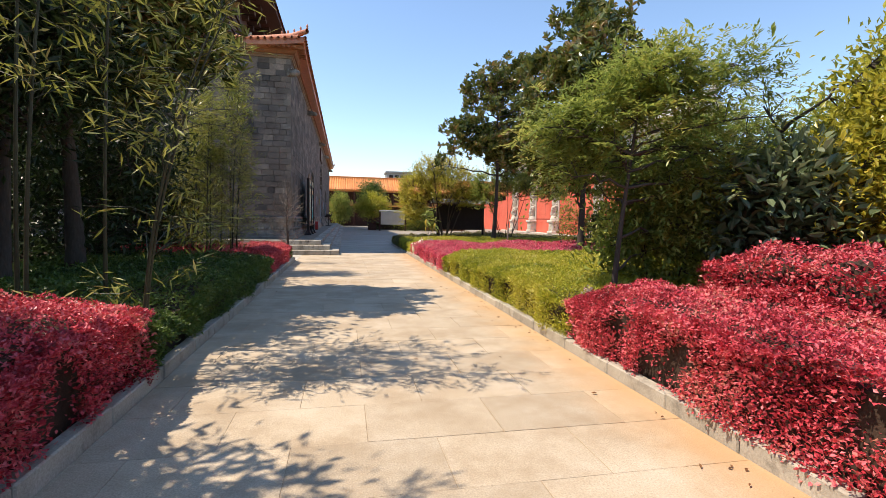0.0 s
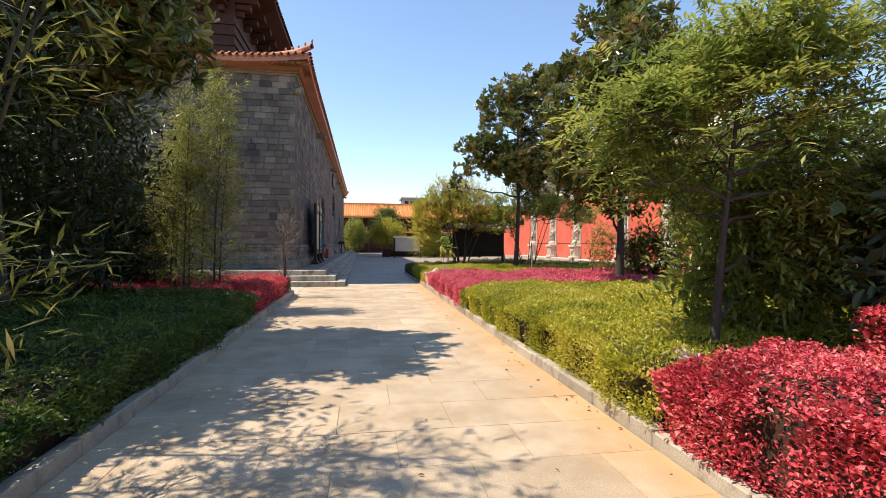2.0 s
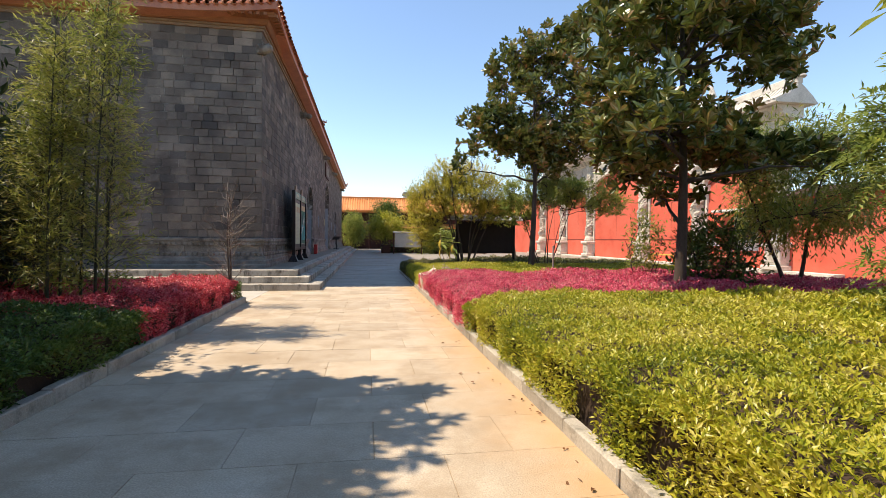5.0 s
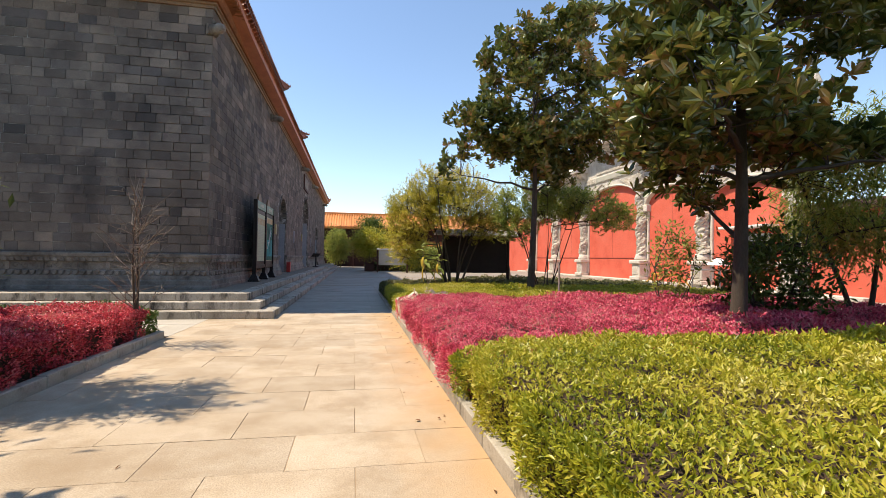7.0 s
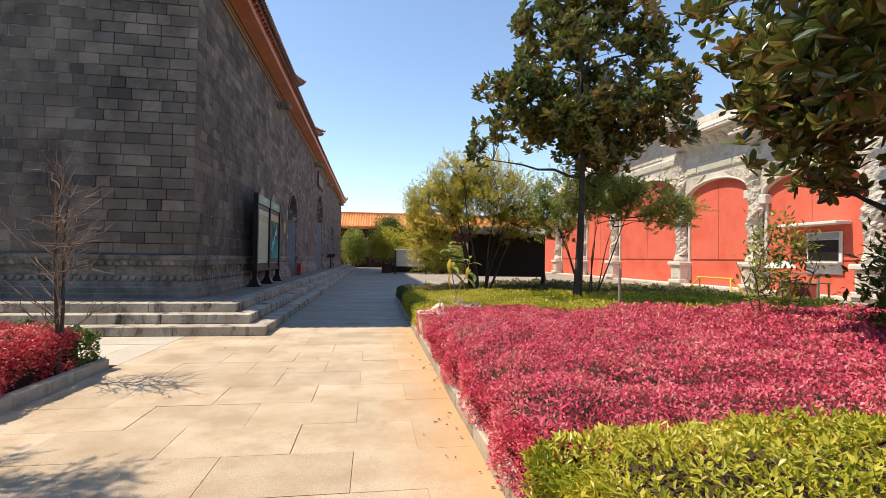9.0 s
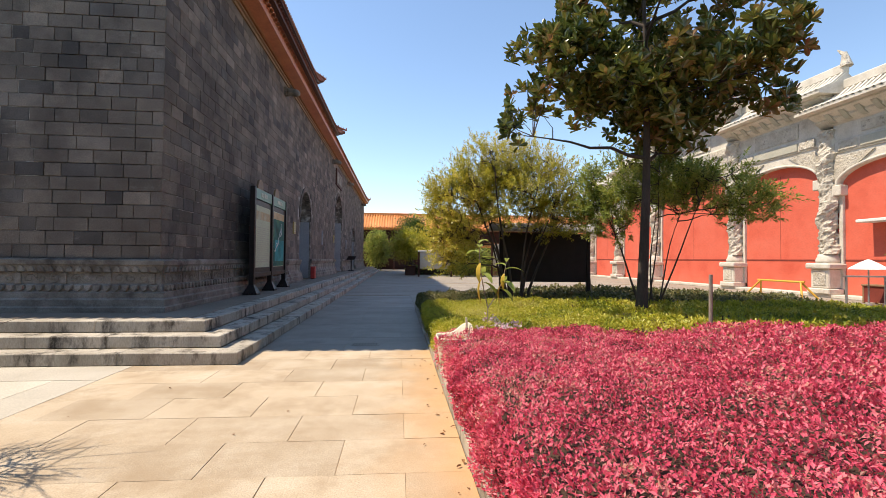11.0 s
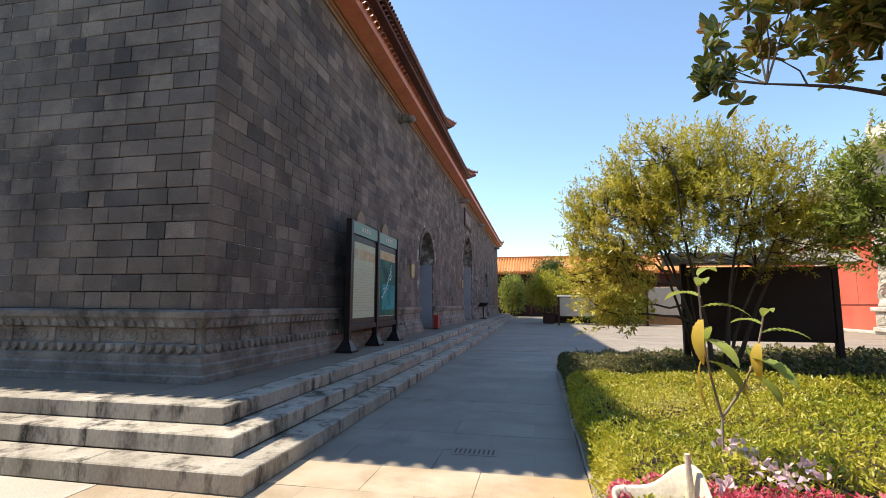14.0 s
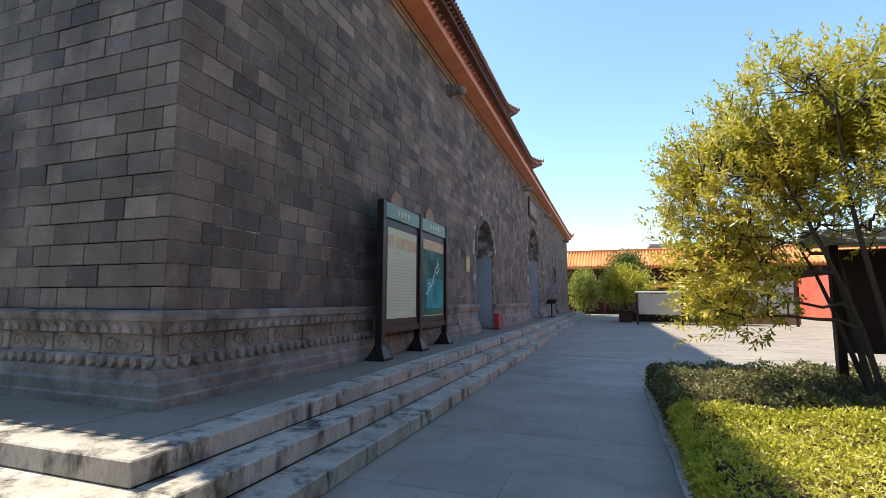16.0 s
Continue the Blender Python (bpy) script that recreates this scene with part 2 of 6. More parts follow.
M["header_green"] = material("header_green", [(0.09, 0.20, 0.13), (0.14, 0.25, 0.16)], 2, 20, 0.4, 0.05)
M["ornament"] = material("ornament", [(0.20, 0.12, 0.065), (0.27, 0.17, 0.09)], 3, 30, 0.55, 0.2)
M["red_paint"] = material("red_paint", [(0.40, 0.03, 0.025), (0.48, 0.05, 0.04)], 2, 30, 0.45, 0.1)
M["yellow_paint"] = material("yellow_paint", [(0.60, 0.33, 0.04), (0.68, 0.40, 0.07)], 2, 30, 0.5, 0.1)
M["metal"] = material("metal", [(0.30, 0.29, 0.27), (0.42, 0.41, 0.38)], 3, 40, 0.4, 0.1, metal=0.6)
M["cloth"] = material("cloth", [(0.70, 0.70, 0.68), (0.80, 0.80, 0.78)], 2, 40, 0.8, 0.1)
M["dry_leaf"] = leaf_material("dry_leaf", [(0.10, 0.045, 0.02), (0.22, 0.10, 0.04), (0.30, 0.16, 0.06)], 0.7, 0.1, 3.0)
M["leaf_crimson"] = leaf_material("leaf_crimson", [(0.13, 0.03, 0.03), (0.42, 0.035, 0.05), (0.68, 0.075, 0.10), (0.80, 0.20, 0.22), (0.55, 0.22, 0.15)], 0.42, 0.24, 2.0, 0.45)
M["leaf_magenta"] = leaf_material("leaf_magenta", [(0.18, 0.045, 0.05), (0.56, 0.07, 0.12), (0.76, 0.10, 0.18), (0.80, 0.25, 0.29), (0.55, 0.33, 0.23)], 0.46, 0.32, 2.4, 0.35)
M["leaf_lime"] = leaf_material("leaf_lime", [(0.14, 0.18, 0.02), (0.30, 0.33, 0.025), (0.48, 0.46, 0.04), (0.58, 0.50, 0.07), (0.62, 0.57, 0.18)], 0.38, 0.38, 1.0, 0.5)
M["leaf_green"] = leaf_material("leaf_green", [(0.04, 0.08, 0.02), (0.075, 0.13, 0.025), (0.13, 0.19, 0.035), (0.20, 0.23, 0.05)], 0.4, 0.3, 0.9)
M["leaf_olive"] = leaf_material("leaf_olive", [(0.05, 0.065, 0.025), (0.11, 0.125, 0.04), (0.20, 0.19, 0.06), (0.33, 0.26, 0.13)], 0.42, 0.28, 1.3)
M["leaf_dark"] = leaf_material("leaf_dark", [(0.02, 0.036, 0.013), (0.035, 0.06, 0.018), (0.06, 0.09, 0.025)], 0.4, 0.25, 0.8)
M["leaf_magnolia"] = leaf_material("leaf_magnolia", [(0.05, 0.075, 0.02), (0.11, 0.14, 0.03), (0.21, 0.21, 0.045), (0.36, 0.20, 0.08)], 0.2, 0.24, 1.1, 0.8)
M["leaf_bamboo"] = leaf_material("leaf_bamboo", [(0.12, 0.15, 0.03), (0.24, 0.27, 0.05), (0.36, 0.35, 0.08), (0.42, 0.37, 0.15)], 0.42, 0.4, 0.8)
M["leaf_gold"] = leaf_material("leaf_gold", [(0.18, 0.20, 0.03), (0.40, 0.38, 0.045), (0.56, 0.49, 0.06), (0.70, 0.56, 0.10)], 0.32, 0.44, 0.7, 0.5)
M["leaf_feather"] = leaf_material("leaf_feather", [(0.11, 0.15, 0.03), (0.21, 0.27, 0.055), (0.35, 0.385, 0.08), (0.52, 0.48, 0.12)], 0.4, 0.5, 0.8)
M["leaf_loquat"] = leaf_material("leaf_loquat", [(0.07, 0.10, 0.045), (0.14, 0.18, 0.085), (0.28, 0.31, 0.18)], 0.4, 0.28, 1.0, 0.5)
M["leaf_broad"] = leaf_material("leaf_broad", [(0.22, 0.30, 0.06), (0.36, 0.42, 0.10), (0.66, 0.50, 0.08)], 0.4, 0.42, 2.0)
M["leaf_yellow"] = leaf_material("leaf_yellow", [(0.50, 0.36, 0.05), (0.66, 0.48, 0.08), (0.58, 0.36, 0.07)], 0.45, 0.4, 4.0)
M["petal"] = leaf_material("petal", [(0.70, 0.52, 0.55), (0.78, 0.68, 0.68), (0.72, 0.40, 0.50)], 0.6, 0.3, 4.0)


# ---------------------------------------------------------------- builders
def thing(name, base, label, category, group="", kind=""):
    ob = new(name)
    ob.empty_display_size = 0.2
    ob.location = base
    return tagged(ob, label, category, group, kind)


def link_mesh(name, me, mat, parent=None, label=""):
    if mat is not None:
        me.materials.append(mat)
    ob = new(name, me)
    if parent is not None:
        ob.parent = parent
        if parent.type == "EMPTY":
            ob.matrix_parent_inverse = Matrix.Translation(-parent.location)
    if label:
        ob["label"] = label
    return ob


def part(name, bm, mat, parent=None, label="", smooth=False):
    me = bpy.data.meshes.new(name)
    bmesh.ops.recalc_face_normals(bm, faces=bm.faces)
    bm.to_mesh(me)
    bm.free()
    if smooth:
        me.polygons.foreach_set("use_smooth", [True] * len(me.polygons))
    return link_mesh(name, me, mat, parent, label)


def np_mesh(name, verts, faces, smooth=False):
    """verts (n, 3) and faces (m, k), with one k for all."""
    verts, faces = np.asarray(verts, dtype=np.float32), np.asarray(faces, dtype=np.int32)
    me = bpy.data.meshes.new(name)
    k = faces.shape[1]
    me.vertices.add(len(verts))
    me.vertices.foreach_set("co", verts.ravel())
    me.loops.add(faces.size)
    me.loops.foreach_set("vertex_index", faces.ravel())
    me.polygons.add(len(faces))
    me.polygons.foreach_set("loop_start", np.arange(0, faces.size, k, dtype=np.int32))
    me.polygons.foreach_set("loop_total", np.full(len(faces), k, dtype=np.int32))
    me.update(calc_edges=True)
    me.polygons.foreach_set("use_smooth", np.full(len(faces), smooth, dtype=bool))
    return me


def box(bm, x0, x1, y0, y1, z0, z1, bev=0.0):
    vs = bmesh.ops.create_cube(bm, size=1, matrix=Matrix.Translation(((x0 + x1) / 2, (y0 + y1) / 2, (z0 + z1) / 2)) @ Matrix.Diagonal((abs(x1 - x0), abs(y1 - y0), abs(z1 - z0), 1)))["verts"]
    if bev:
        es = list({e for v in vs for e in v.link_edges})
        bmesh.ops.bevel(bm, geom=es, offset=bev, segments=1, affect="EDGES")
    return bm


def boxed(*a, bev=0.0):
    return box(bmesh.new(), *a, bev=bev)


def cone(bm, p0, p1, r0, r1, n=10):
    p0, p1 = Vector(p0), Vector(p1)
    d = p1 - p0
    m = Matrix.Translation((p0 + p1) / 2) @ d.to_track_quat("Z", "Y").to_matrix().to_4x4()
    bmesh.ops.create_cone(bm, cap_ends=True, segments=n, radius1=r0, radius2=r1, depth=d.length, matrix=m)
    return bm


def lathe(profile, n=16, centre=(0, 0, 0)):
    """A turned shape from (radius, z) pairs."""
    bm = bmesh.new()
    rings = []
    for r, z in profile:
        rings.append([bm.verts.new((centre[0] + r * math.cos(2 * math.pi * i / n), centre[1] + r * math.sin(2 * math.pi * i / n), centre[2] + z)) for i in range(n)])
    for a, b in zip(rings, rings[1:]):
        for i in range(n):
            bm.faces.new((a[i], a[(i + 1) % n], b[(i + 1) % n], b[i]))
    bm.faces.new(rings[0][::-1])
    bm.faces.new(rings[-1])
    return bm


def prism_y(profile, y0, y1):
    """Extrudes an (x, z) outline along y."""
    bm = bmesh.new()
    a = [bm.verts.new((x, y0, z)) for x, z in profile]
    b = [bm.verts.new((x, y1, z)) for x, z in profile]
    for i in range(len(a)):
        j = (i + 1) % len(a)
        bm.faces.new((a[i], a[j], b[j], b[i]))
    bm.faces.new(a[::-1])
    bm.faces.new(b)
    return bm


def boxes_np(lo, hi):
    """Many boxes in one go: lo and hi (n, 3). Returns verts, quads."""
    lo, hi = np.asarray(lo, float), np.asarray(hi, float)
    n = len(lo)
    sel = np.array([[0, 0, 0], [1, 0, 0], [1, 1, 0], [0, 1, 0], [0, 0, 1], [1, 0, 1], [1, 1, 1], [0, 1, 1]])
    v = lo[:, None, :] + sel[None] * (hi - lo)[:, None, :]
    q = np.array([[0, 3, 2, 1], [4, 5, 6, 7], [0, 1, 5, 4], [1, 2, 6, 5], [2, 3, 7, 6], [3, 0, 4, 7]])
    f = q[None] + (np.arange(n) * 8)[:, None, None]
    return v.reshape(-1, 3), f.reshape(-1, 4)


def slab_mesh(name, sx, sy, sz, ch):
    """A stone centred on its top face's middle, with chamfered upper edges."""
    bm = bmesh.new()
    rings = [(1, 0, -sz), (1, 0, -ch), (0, ch, 0)]
    vs = []
    for _, inset, z in rings:
        x, y = sx / 2 - inset, sy / 2 - inset
        vs.append([bm.verts.new(c) for c in ((-x, -y, z), (x, -y, z), (x, y, z), (-x, y, z))])
    for a, b in zip(vs, vs[1:]):
        for i in range(4):
            bm.faces.new((a[i], a[(i + 1) % 4], b[(i + 1) % 4], b[i]))
    bm.faces.new(vs[-1])
    bm.faces.new(vs[0][::-1])
    me = bpy.data.meshes.new(name)
    bm.to_mesh(me)
    bm.free()
    return me


def tubes_np(paths, sides=5):
    """paths: list of (points (k, 3), radii (k,)), all with the same k. Verts and quads."""
    V, F, off = [], [], 0
    ang = np.linspace(0, 2 * np.pi, sides, endpoint=False)
    for pts, rad in paths:
        pts, rad = np.asarray(pts, float), np.asarray(rad, float)
        k = len(pts)
        d = np.gradient(pts, axis=0)
        d /= np.linalg.norm(d, axis=1)[:, None] + 1e-9
        ref = np.array([1.0, 0, 0]) if abs(d[0, 0]) < 0.7 else np.array([0, 1.0, 0])
        a = np.cross(d, ref)
        a /= np.linalg.norm(a, axis=1)[:, None] + 1e-9
        b = np.cross(d, a)
        ring = pts[:, None] + rad[:, None, None] * (np.cos(ang)[None, :, None] * a[:, None] + np.sin(ang)[None, :, None] * b[:, None])
        V.append(ring.reshape(-1, 3))
        i, j = np.meshgrid(np.arange(k - 1), np.arange(sides), indexing="ij")
        j2 = (j + 1) % sides
        F.append(np.stack([off + i * sides + j, off + i * sides + j2, off + (i + 1) * sides + j2, off + (i + 1) * sides + j], -1).reshape(-1, 4))
        off += k * sides
    return np.concatenate(V), np.concatenate(F)


def unit(a):
    return a / (np.linalg.norm(a, axis=-1, keepdims=True) + 1e-9)


def leaves_np(P, D, up, L, W, droop=0.15, fold=0.15):
    """One folded, drooping leaf for each base P along D; six points, two halves folded on the midrib."""
    n = len(P)
    D = unit(D)
    S = unit(np.cross(D, up))
    N = np.cross(S, D)
    L, W = np.broadcast_to(L, n)[:, None], np.broadcast_to(W, n)[:, None]
    cols = [P]
    for a, w, s in ((0.30, 0.40, 1), (0.68, 0.47, 1), (1.0, 0.0, 0), (0.68, 0.47, -1), (0.30, 0.40, -1)):
        cols.append(P + D * L * a + S * W * w * s + N * (W * fold * abs(s) - L * droop * a * a))
    v = np.stack(cols, 1).reshape(-1, 3)
    base = (np.arange(n) * 6)[:, None]
    f = np.concatenate([base + np.array([[0, 3, 2, 1]]), base + np.array([[0, 5, 4, 3]])], 1)
    return v, f.reshape(-1, 4)


def leaves_oval_np(P, D, up, L, W, droop=0.15, fold=0.12):
    """Broad blunt leaves: eight points, two halves folded on the midrib."""
    n = len(P)
    D = unit(D)
    S = unit(np.cross(D, up))
    N = np.cross(S, D)
    L, W = np.broadcast_to(L, n)[:, None], np.broadcast_to(W, n)[:, None]
    cols = [P]
    for a, w, s in ((0.25, 0.22, 1), (0.58, 0.48, 1), (0.86, 0.36, 1), (1.0, 0.0, 0), (0.86, 0.36, -1), (0.58, 0.48, -1), (0.25, 0.22, -1)):
        cols.append(P + D * L * a + S * W * w * s + N * (W * fold * abs(s) - L * droop * a * a))
    v = np.stack(cols, 1).reshape(-1, 3)
    base = (np.arange(n) * 8)[:, None]
    f = np.concatenate([base + np.array([[0, 4, 3, 2, 1]]), base + np.array([[0, 7, 6, 5, 4]])], 1)
    return v, f.reshape(-1, 5)


def leaves2_np(P, D, up, L, W, fold=0.2):
    """Small leaves: two triangles on the midrib."""
    n = len(P)
    D = unit(D)
    S = unit(np.cross(D, up))
    N = np.cross(S, D)
    L, W = np.broadcast_to(L, n)[:, None], np.broadcast_to(W, n)[:, None]
    v = np.stack([P, P + D * L * 0.5 + S * W * 0.5 + N * W * fold, P + D * L, P + D * L * 0.5 - S * W * 0.5 + N * W * fold], 1).reshape(-1, 3)
    base = (np.arange(n) * 4)[:, None]
    f = np.concatenate([base + np.array([[0, 2, 1]]), base + np.array([[0, 3, 2]])], 1)
    return v, f.reshape(-1, 3)


def lump(P, sc, seed):
    """Smooth cheap noise in about -1..1 for arrays of points."""
    r = np.random.RandomState(seed)
    out = np.zeros(len(P))
    for _ in range(5):
        k = r.normal(0, sc, 3)
        out += np.sin(P @ k + r.uniform(0, 6.28))
    return out / 2.6


def stuff(name, v, f, mat, parent, label="", smooth=False):
    ob = link_mesh(name, np_mesh(name, v, f, smooth), mat, parent, label)
    ob["kind"] = "stuff"
    return ob


def hedge(label, x0, x1, y0, y1, h, mat, leaf, near_side, dens=1700, group="clipped hedges", seed=1, wave=0.05, spiky=0.5, wide=0.45, dip=None):
    """A clipped bed of shrubs: twig body and a skin of leaves. near_side: x of the edge by the path; dip: x, y, radius and depth of a hollow."""
    rs = np.random.RandomState(seed)
    t = thing("hedge", ((x0 + x1) / 2, (y0 + y1) / 2, 0), label, "hedge", group)
    nx, ny = max(4, int((x1 - x0) / 0.25)), max(4, int((y1 - y0) / 0.25))
    gx, gy = np.meshgrid(np.linspace(x0 + 0.2, x1 - 0.2, nx), np.linspace(y0 + 0.16, y1 - 0.16, ny), indexing="ij")
    flat = np.stack([gx.ravel(), gy.ravel(), np.zeros(gx.size)], 1)

    def top(P):
        e = np.minimum(np.minimum(P[:, 0] - x0, x1 - P[:, 0]), np.minimum(P[:, 1] - y0, y1 - P[:, 1]))
        rim = np.clip(1 - e / 0.45, 0, 1) ** 2
        hollow = dip[3] * np.clip(1.8 * (1 - np.hypot(P[:, 0] - dip[0], P[:, 1] - dip[1]) / dip[2]), 0, 1) if dip else 0.0
        return h - hollow + wave * lump(P * [1, 1, 0], 1.8, seed) + 0.6 * wave * lump(P * [1, 1, 0], 6.0, seed + 9) + 0.028 * lump(P * [1, 1, 0], 17.0, seed + 12) - 0.17 * rim

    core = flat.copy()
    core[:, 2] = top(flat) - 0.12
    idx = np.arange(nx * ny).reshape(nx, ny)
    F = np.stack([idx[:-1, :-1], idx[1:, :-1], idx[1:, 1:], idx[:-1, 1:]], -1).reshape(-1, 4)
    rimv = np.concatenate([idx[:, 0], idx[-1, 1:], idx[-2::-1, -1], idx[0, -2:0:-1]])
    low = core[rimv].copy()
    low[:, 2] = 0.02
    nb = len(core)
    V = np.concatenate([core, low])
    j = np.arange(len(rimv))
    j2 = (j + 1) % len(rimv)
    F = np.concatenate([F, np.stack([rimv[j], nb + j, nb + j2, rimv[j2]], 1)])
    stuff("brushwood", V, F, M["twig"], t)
    # skin of leaves
    area = (x1 - x0) * (y1 - y0)
    n = int(area * dens)
    P = np.stack([rs.uniform(x0, x1, n), rs.uniform(y0, y1, n), np.zeros(n)], 1)
    away = np.abs(P[:, 0] - near_side)
    keep = rs.rand(n) < np.clip(1.2 - away / 4.2, 0.26, 1)
    P, away = P[keep], away[keep]
    size = 1 / np.sqrt(np.clip(1.2 - away / 4.2, 0.26, 1))
    P[:, 2] = top(P) - 0.10 * rs.rand(len(P)) ** 1.5 + 0.02
    D = rs.normal(0, 1, (len(P), 3)) * [1, 1, 0.45] + [0, 0, spiky]
    L = leaf * rs.uniform(0.6, 1.25, len(P)) * size
    Ps, Ds, Ls = [P], [D], [L]
    for axis, lo, hi, at, sgn in ((1, y0, y1, x0, -1), (1, y0, y1, x1, 1), (0, x0, x1, y0, -1), (0, x0, x1, y1, 1)):
        a = abs(at - near_side) if axis == 1 else 1.2
        k = int((hi - lo) * h * dens * (1.5 if a < 0.5 else 0.4))
        q = np.zeros((k, 3))
        q[:, axis] = rs.uniform(lo, hi, k)
        q[:, 1 - axis] = at
        q[:, 2] = h * (1 - rs.rand(k) ** 1.3 * 0.94)
        inn = 0.03 + 0.13 * rs.rand(k) + 0.07 * lump(q, 3.5, seed + 3) + np.clip(0.16 - q[:, 2], 0, 1) * 0.7
        hole = lump(q, 6.0, seed + 7) + 0.25 * rs.normal(0, 1, k) > -0.62
        q, inn = q[hole], inn[hole]
        k = len(q)
        q[:, 1 - axis] -= sgn * inn
        q[:, 2] = np.minimum(q[:, 2], top(q))
        d = rs.normal(0, 0.8, (k, 3))
        d[:, 1 - axis] += sgn * 0.8
        d[:, 2] += spiky * 0.7
        Ps.append(q)
        Ds.append(d)
        Ls.append(leaf * rs.uniform(0.6, 1.25, k) * (1.0 if a < 0.5 else 1.4))
    P, D, L = np.concatenate(Ps), np.concatenate(Ds), np.concatenate(Ls)
    v, f = leaves2_np(P, D, rs.normal(0, 0.5, P.shape) + [0, 0, 1], L, L * wide)
    stuff("foliage", v, f, mat, t)
    # loose shoots above the clipped line
    k = int(area * 3)
    P = np.stack([rs.uniform(x0 + 0.1, x1 - 0.1, k), rs.uniform(y0 + 0.1, y1 - 0.1, k), np.zeros(k)], 1)
    P[:, 2] = top(P) - 0.03
    m = 9
    Q = np.repeat(P, m, 0)
    hgt = np.repeat(rs.uniform(0.05, 0.15, k), m) * np.tile(np.linspace(0, 1, m), k)
    Q = Q + np.stack([rs.normal(0, 0.012, k * m), rs.normal(0, 0.012, k * m), hgt], 1)
    D = rs.normal(0, 0.7, (k * m, 3)) + [0, 0, 0.7]
    L = leaf * rs.uniform(0.5, 1.1, k * m)
    v, f = leaves2_np(Q, D, rs.normal(0, 0.5, Q.shape) + [0, 0, 1], L, L * wide)
    stuff("new_growth", v, f, mat, t)
    return t


def tree(name, label, base, height, r, blobs, clusters, per, leaf, mat, bark, seed, stems=1, gap=-0.25, spread=0.32, wide=0.4, droop=0.2, hang=0.0, fork=0.3, category="tree", group="", lean=(0, 0), limbs=12, rosette=False, pinnate=False, spray=False, clumps=0, clump=0.35):
    """Tapered trunk or stems, limbs, twigs and leaves in clumps within lumpy masses blobs (x, y, z, rx, ry, rz) about the base."""
    rs = np.random.RandomState(seed)
    t = thing(name, base, label, category, group)
    b = np.array(base, float)
    C = []
    vol = np.array([bl[3] * bl[4] * bl[5] for bl in blobs])
    vol = vol ** (0.65 if clumps else 1.0)
    which = rs.choice(len(blobs), clusters * 3, p=vol / vol.sum())
    for w in which:
        bl = blobs[w]
        d = unit(rs.normal(0, 1, 3))
        C.append(b + np.array(bl[:3]) + d * np.array(bl[3:]) * rs.uniform(0.25, 1.0) ** 0.45)
    C = np.array(C)
    if clumps:
        heads = C[rs.permutation(len(C))[:clumps]]
        C = heads[rs.randint(0, len(heads), clusters)] + rs.normal(0, clump, (clusters, 3)) * [1, 1, 0.75]
    else:
        C = C[lump(C, 1.5, seed + 5) + 0.35 * rs.normal(0, 1, len(C)) > gap][:clusters]
    # trunk
    tr_paths, nodes = [], []
    for s in range(stems):
        k = 9
        z = np.linspace(0, 1, k)
        if stems == 1:
            off = np.array([lean[0], lean[1]])[None] * z[:, None] + 0.05 * height / 6 * np.stack([np.sin(z * 5 + seed), np.cos(z * 4 + seed)], 1)
            pts = np.column_stack([b[0] + off[:, 0], b[1] + off[:, 1], b[2] + z * height * 0.92])
            rad = r * (1 - 0.85 * z) * (1 + 0.35 * np.exp(-z * 14))
        else:
            a = 2 * np.pi * s / stems + rs.uniform(-0.3, 0.3)
            sp = rs.uniform(0.16, 0.34) * height
            off = np.stack([np.cos(a) * (0.12 + sp * z ** 1.3), np.sin(a) * (0.12 + sp * z ** 1.3)], 1)
            pts = np.column_stack([b[0] + off[:, 0] + 0.05 * np.sin(z * 7 + s), b[1] + off[:, 1], b[2] + z * height * rs.uniform(0.62, 0.8)])
            rad = r * rs.uniform(0.6, 1.0) * (1 - 0.8 * z)
        tr_paths.append((pts, rad))
        nodes.append(pts)
    for one in tr_paths:
        v, f = tubes_np([one], 9)
        link_mesh("trunk" if stems == 1 else "stem", np_mesh("trunk", v, f, True), bark, t)
    allp = np.concatenate([np.array([p0 + (p1 - p0) * u for p0, p1 in zip(p[:-1], p[1:]) for u in (0, 0.5)]) for p in nodes])
    # limbs to far-apart clumps
    pick = [0]
    dist = np.linalg.norm(C - C[0], axis=1)
    for _ in range(min(limbs, len(C)) - 1):
        i = int(dist.argmax())
        pick.append(i)
        dist = np.minimum(dist, np.linalg.norm(C - C[i], axis=1))
    lp, pool = [], [allp[allp[:, 2] > b[2] + height * fork]]
    for i in pick:
        e = C[i]
        cand = allp[(allp[:, 2] > b[2] + height * fork) & (allp[:, 2] < max(e[2] - 0.1, b[2] + height * fork + 0.3))]
        if not len(cand):
            cand = allp[-3:]
        c = cand[np.argmin(np.linalg.norm(cand - e, axis=1) + rs.rand(len(cand)) * 0.3)]
        u = np.linspace(0, 1, 7)[:, None]
        sag = np.array([0, 0, 1.0]) * np.sin(u * np.pi) * 0.06 * np.linalg.norm(e - c)
        e = c + (e - c) * 0.86
        pts = c + (e - c) * u + sag * 0.4 + np.concatenate([np.zeros((1, 3)), rs.normal(0, 0.03, (5, 3)), np.zeros((1, 3))])
        lp.append((pts, r * 0.34 * (1 - 0.85 * u[:, 0]) + 0.005))
        pool.append(pts[1:])
    for one in lp:
        v, f = tubes_np([one], 6)
        link_mesh("limb", np_mesh("limb", v, f, True), bark, t)
    pool = np.concatenate(pool)
    tw = []
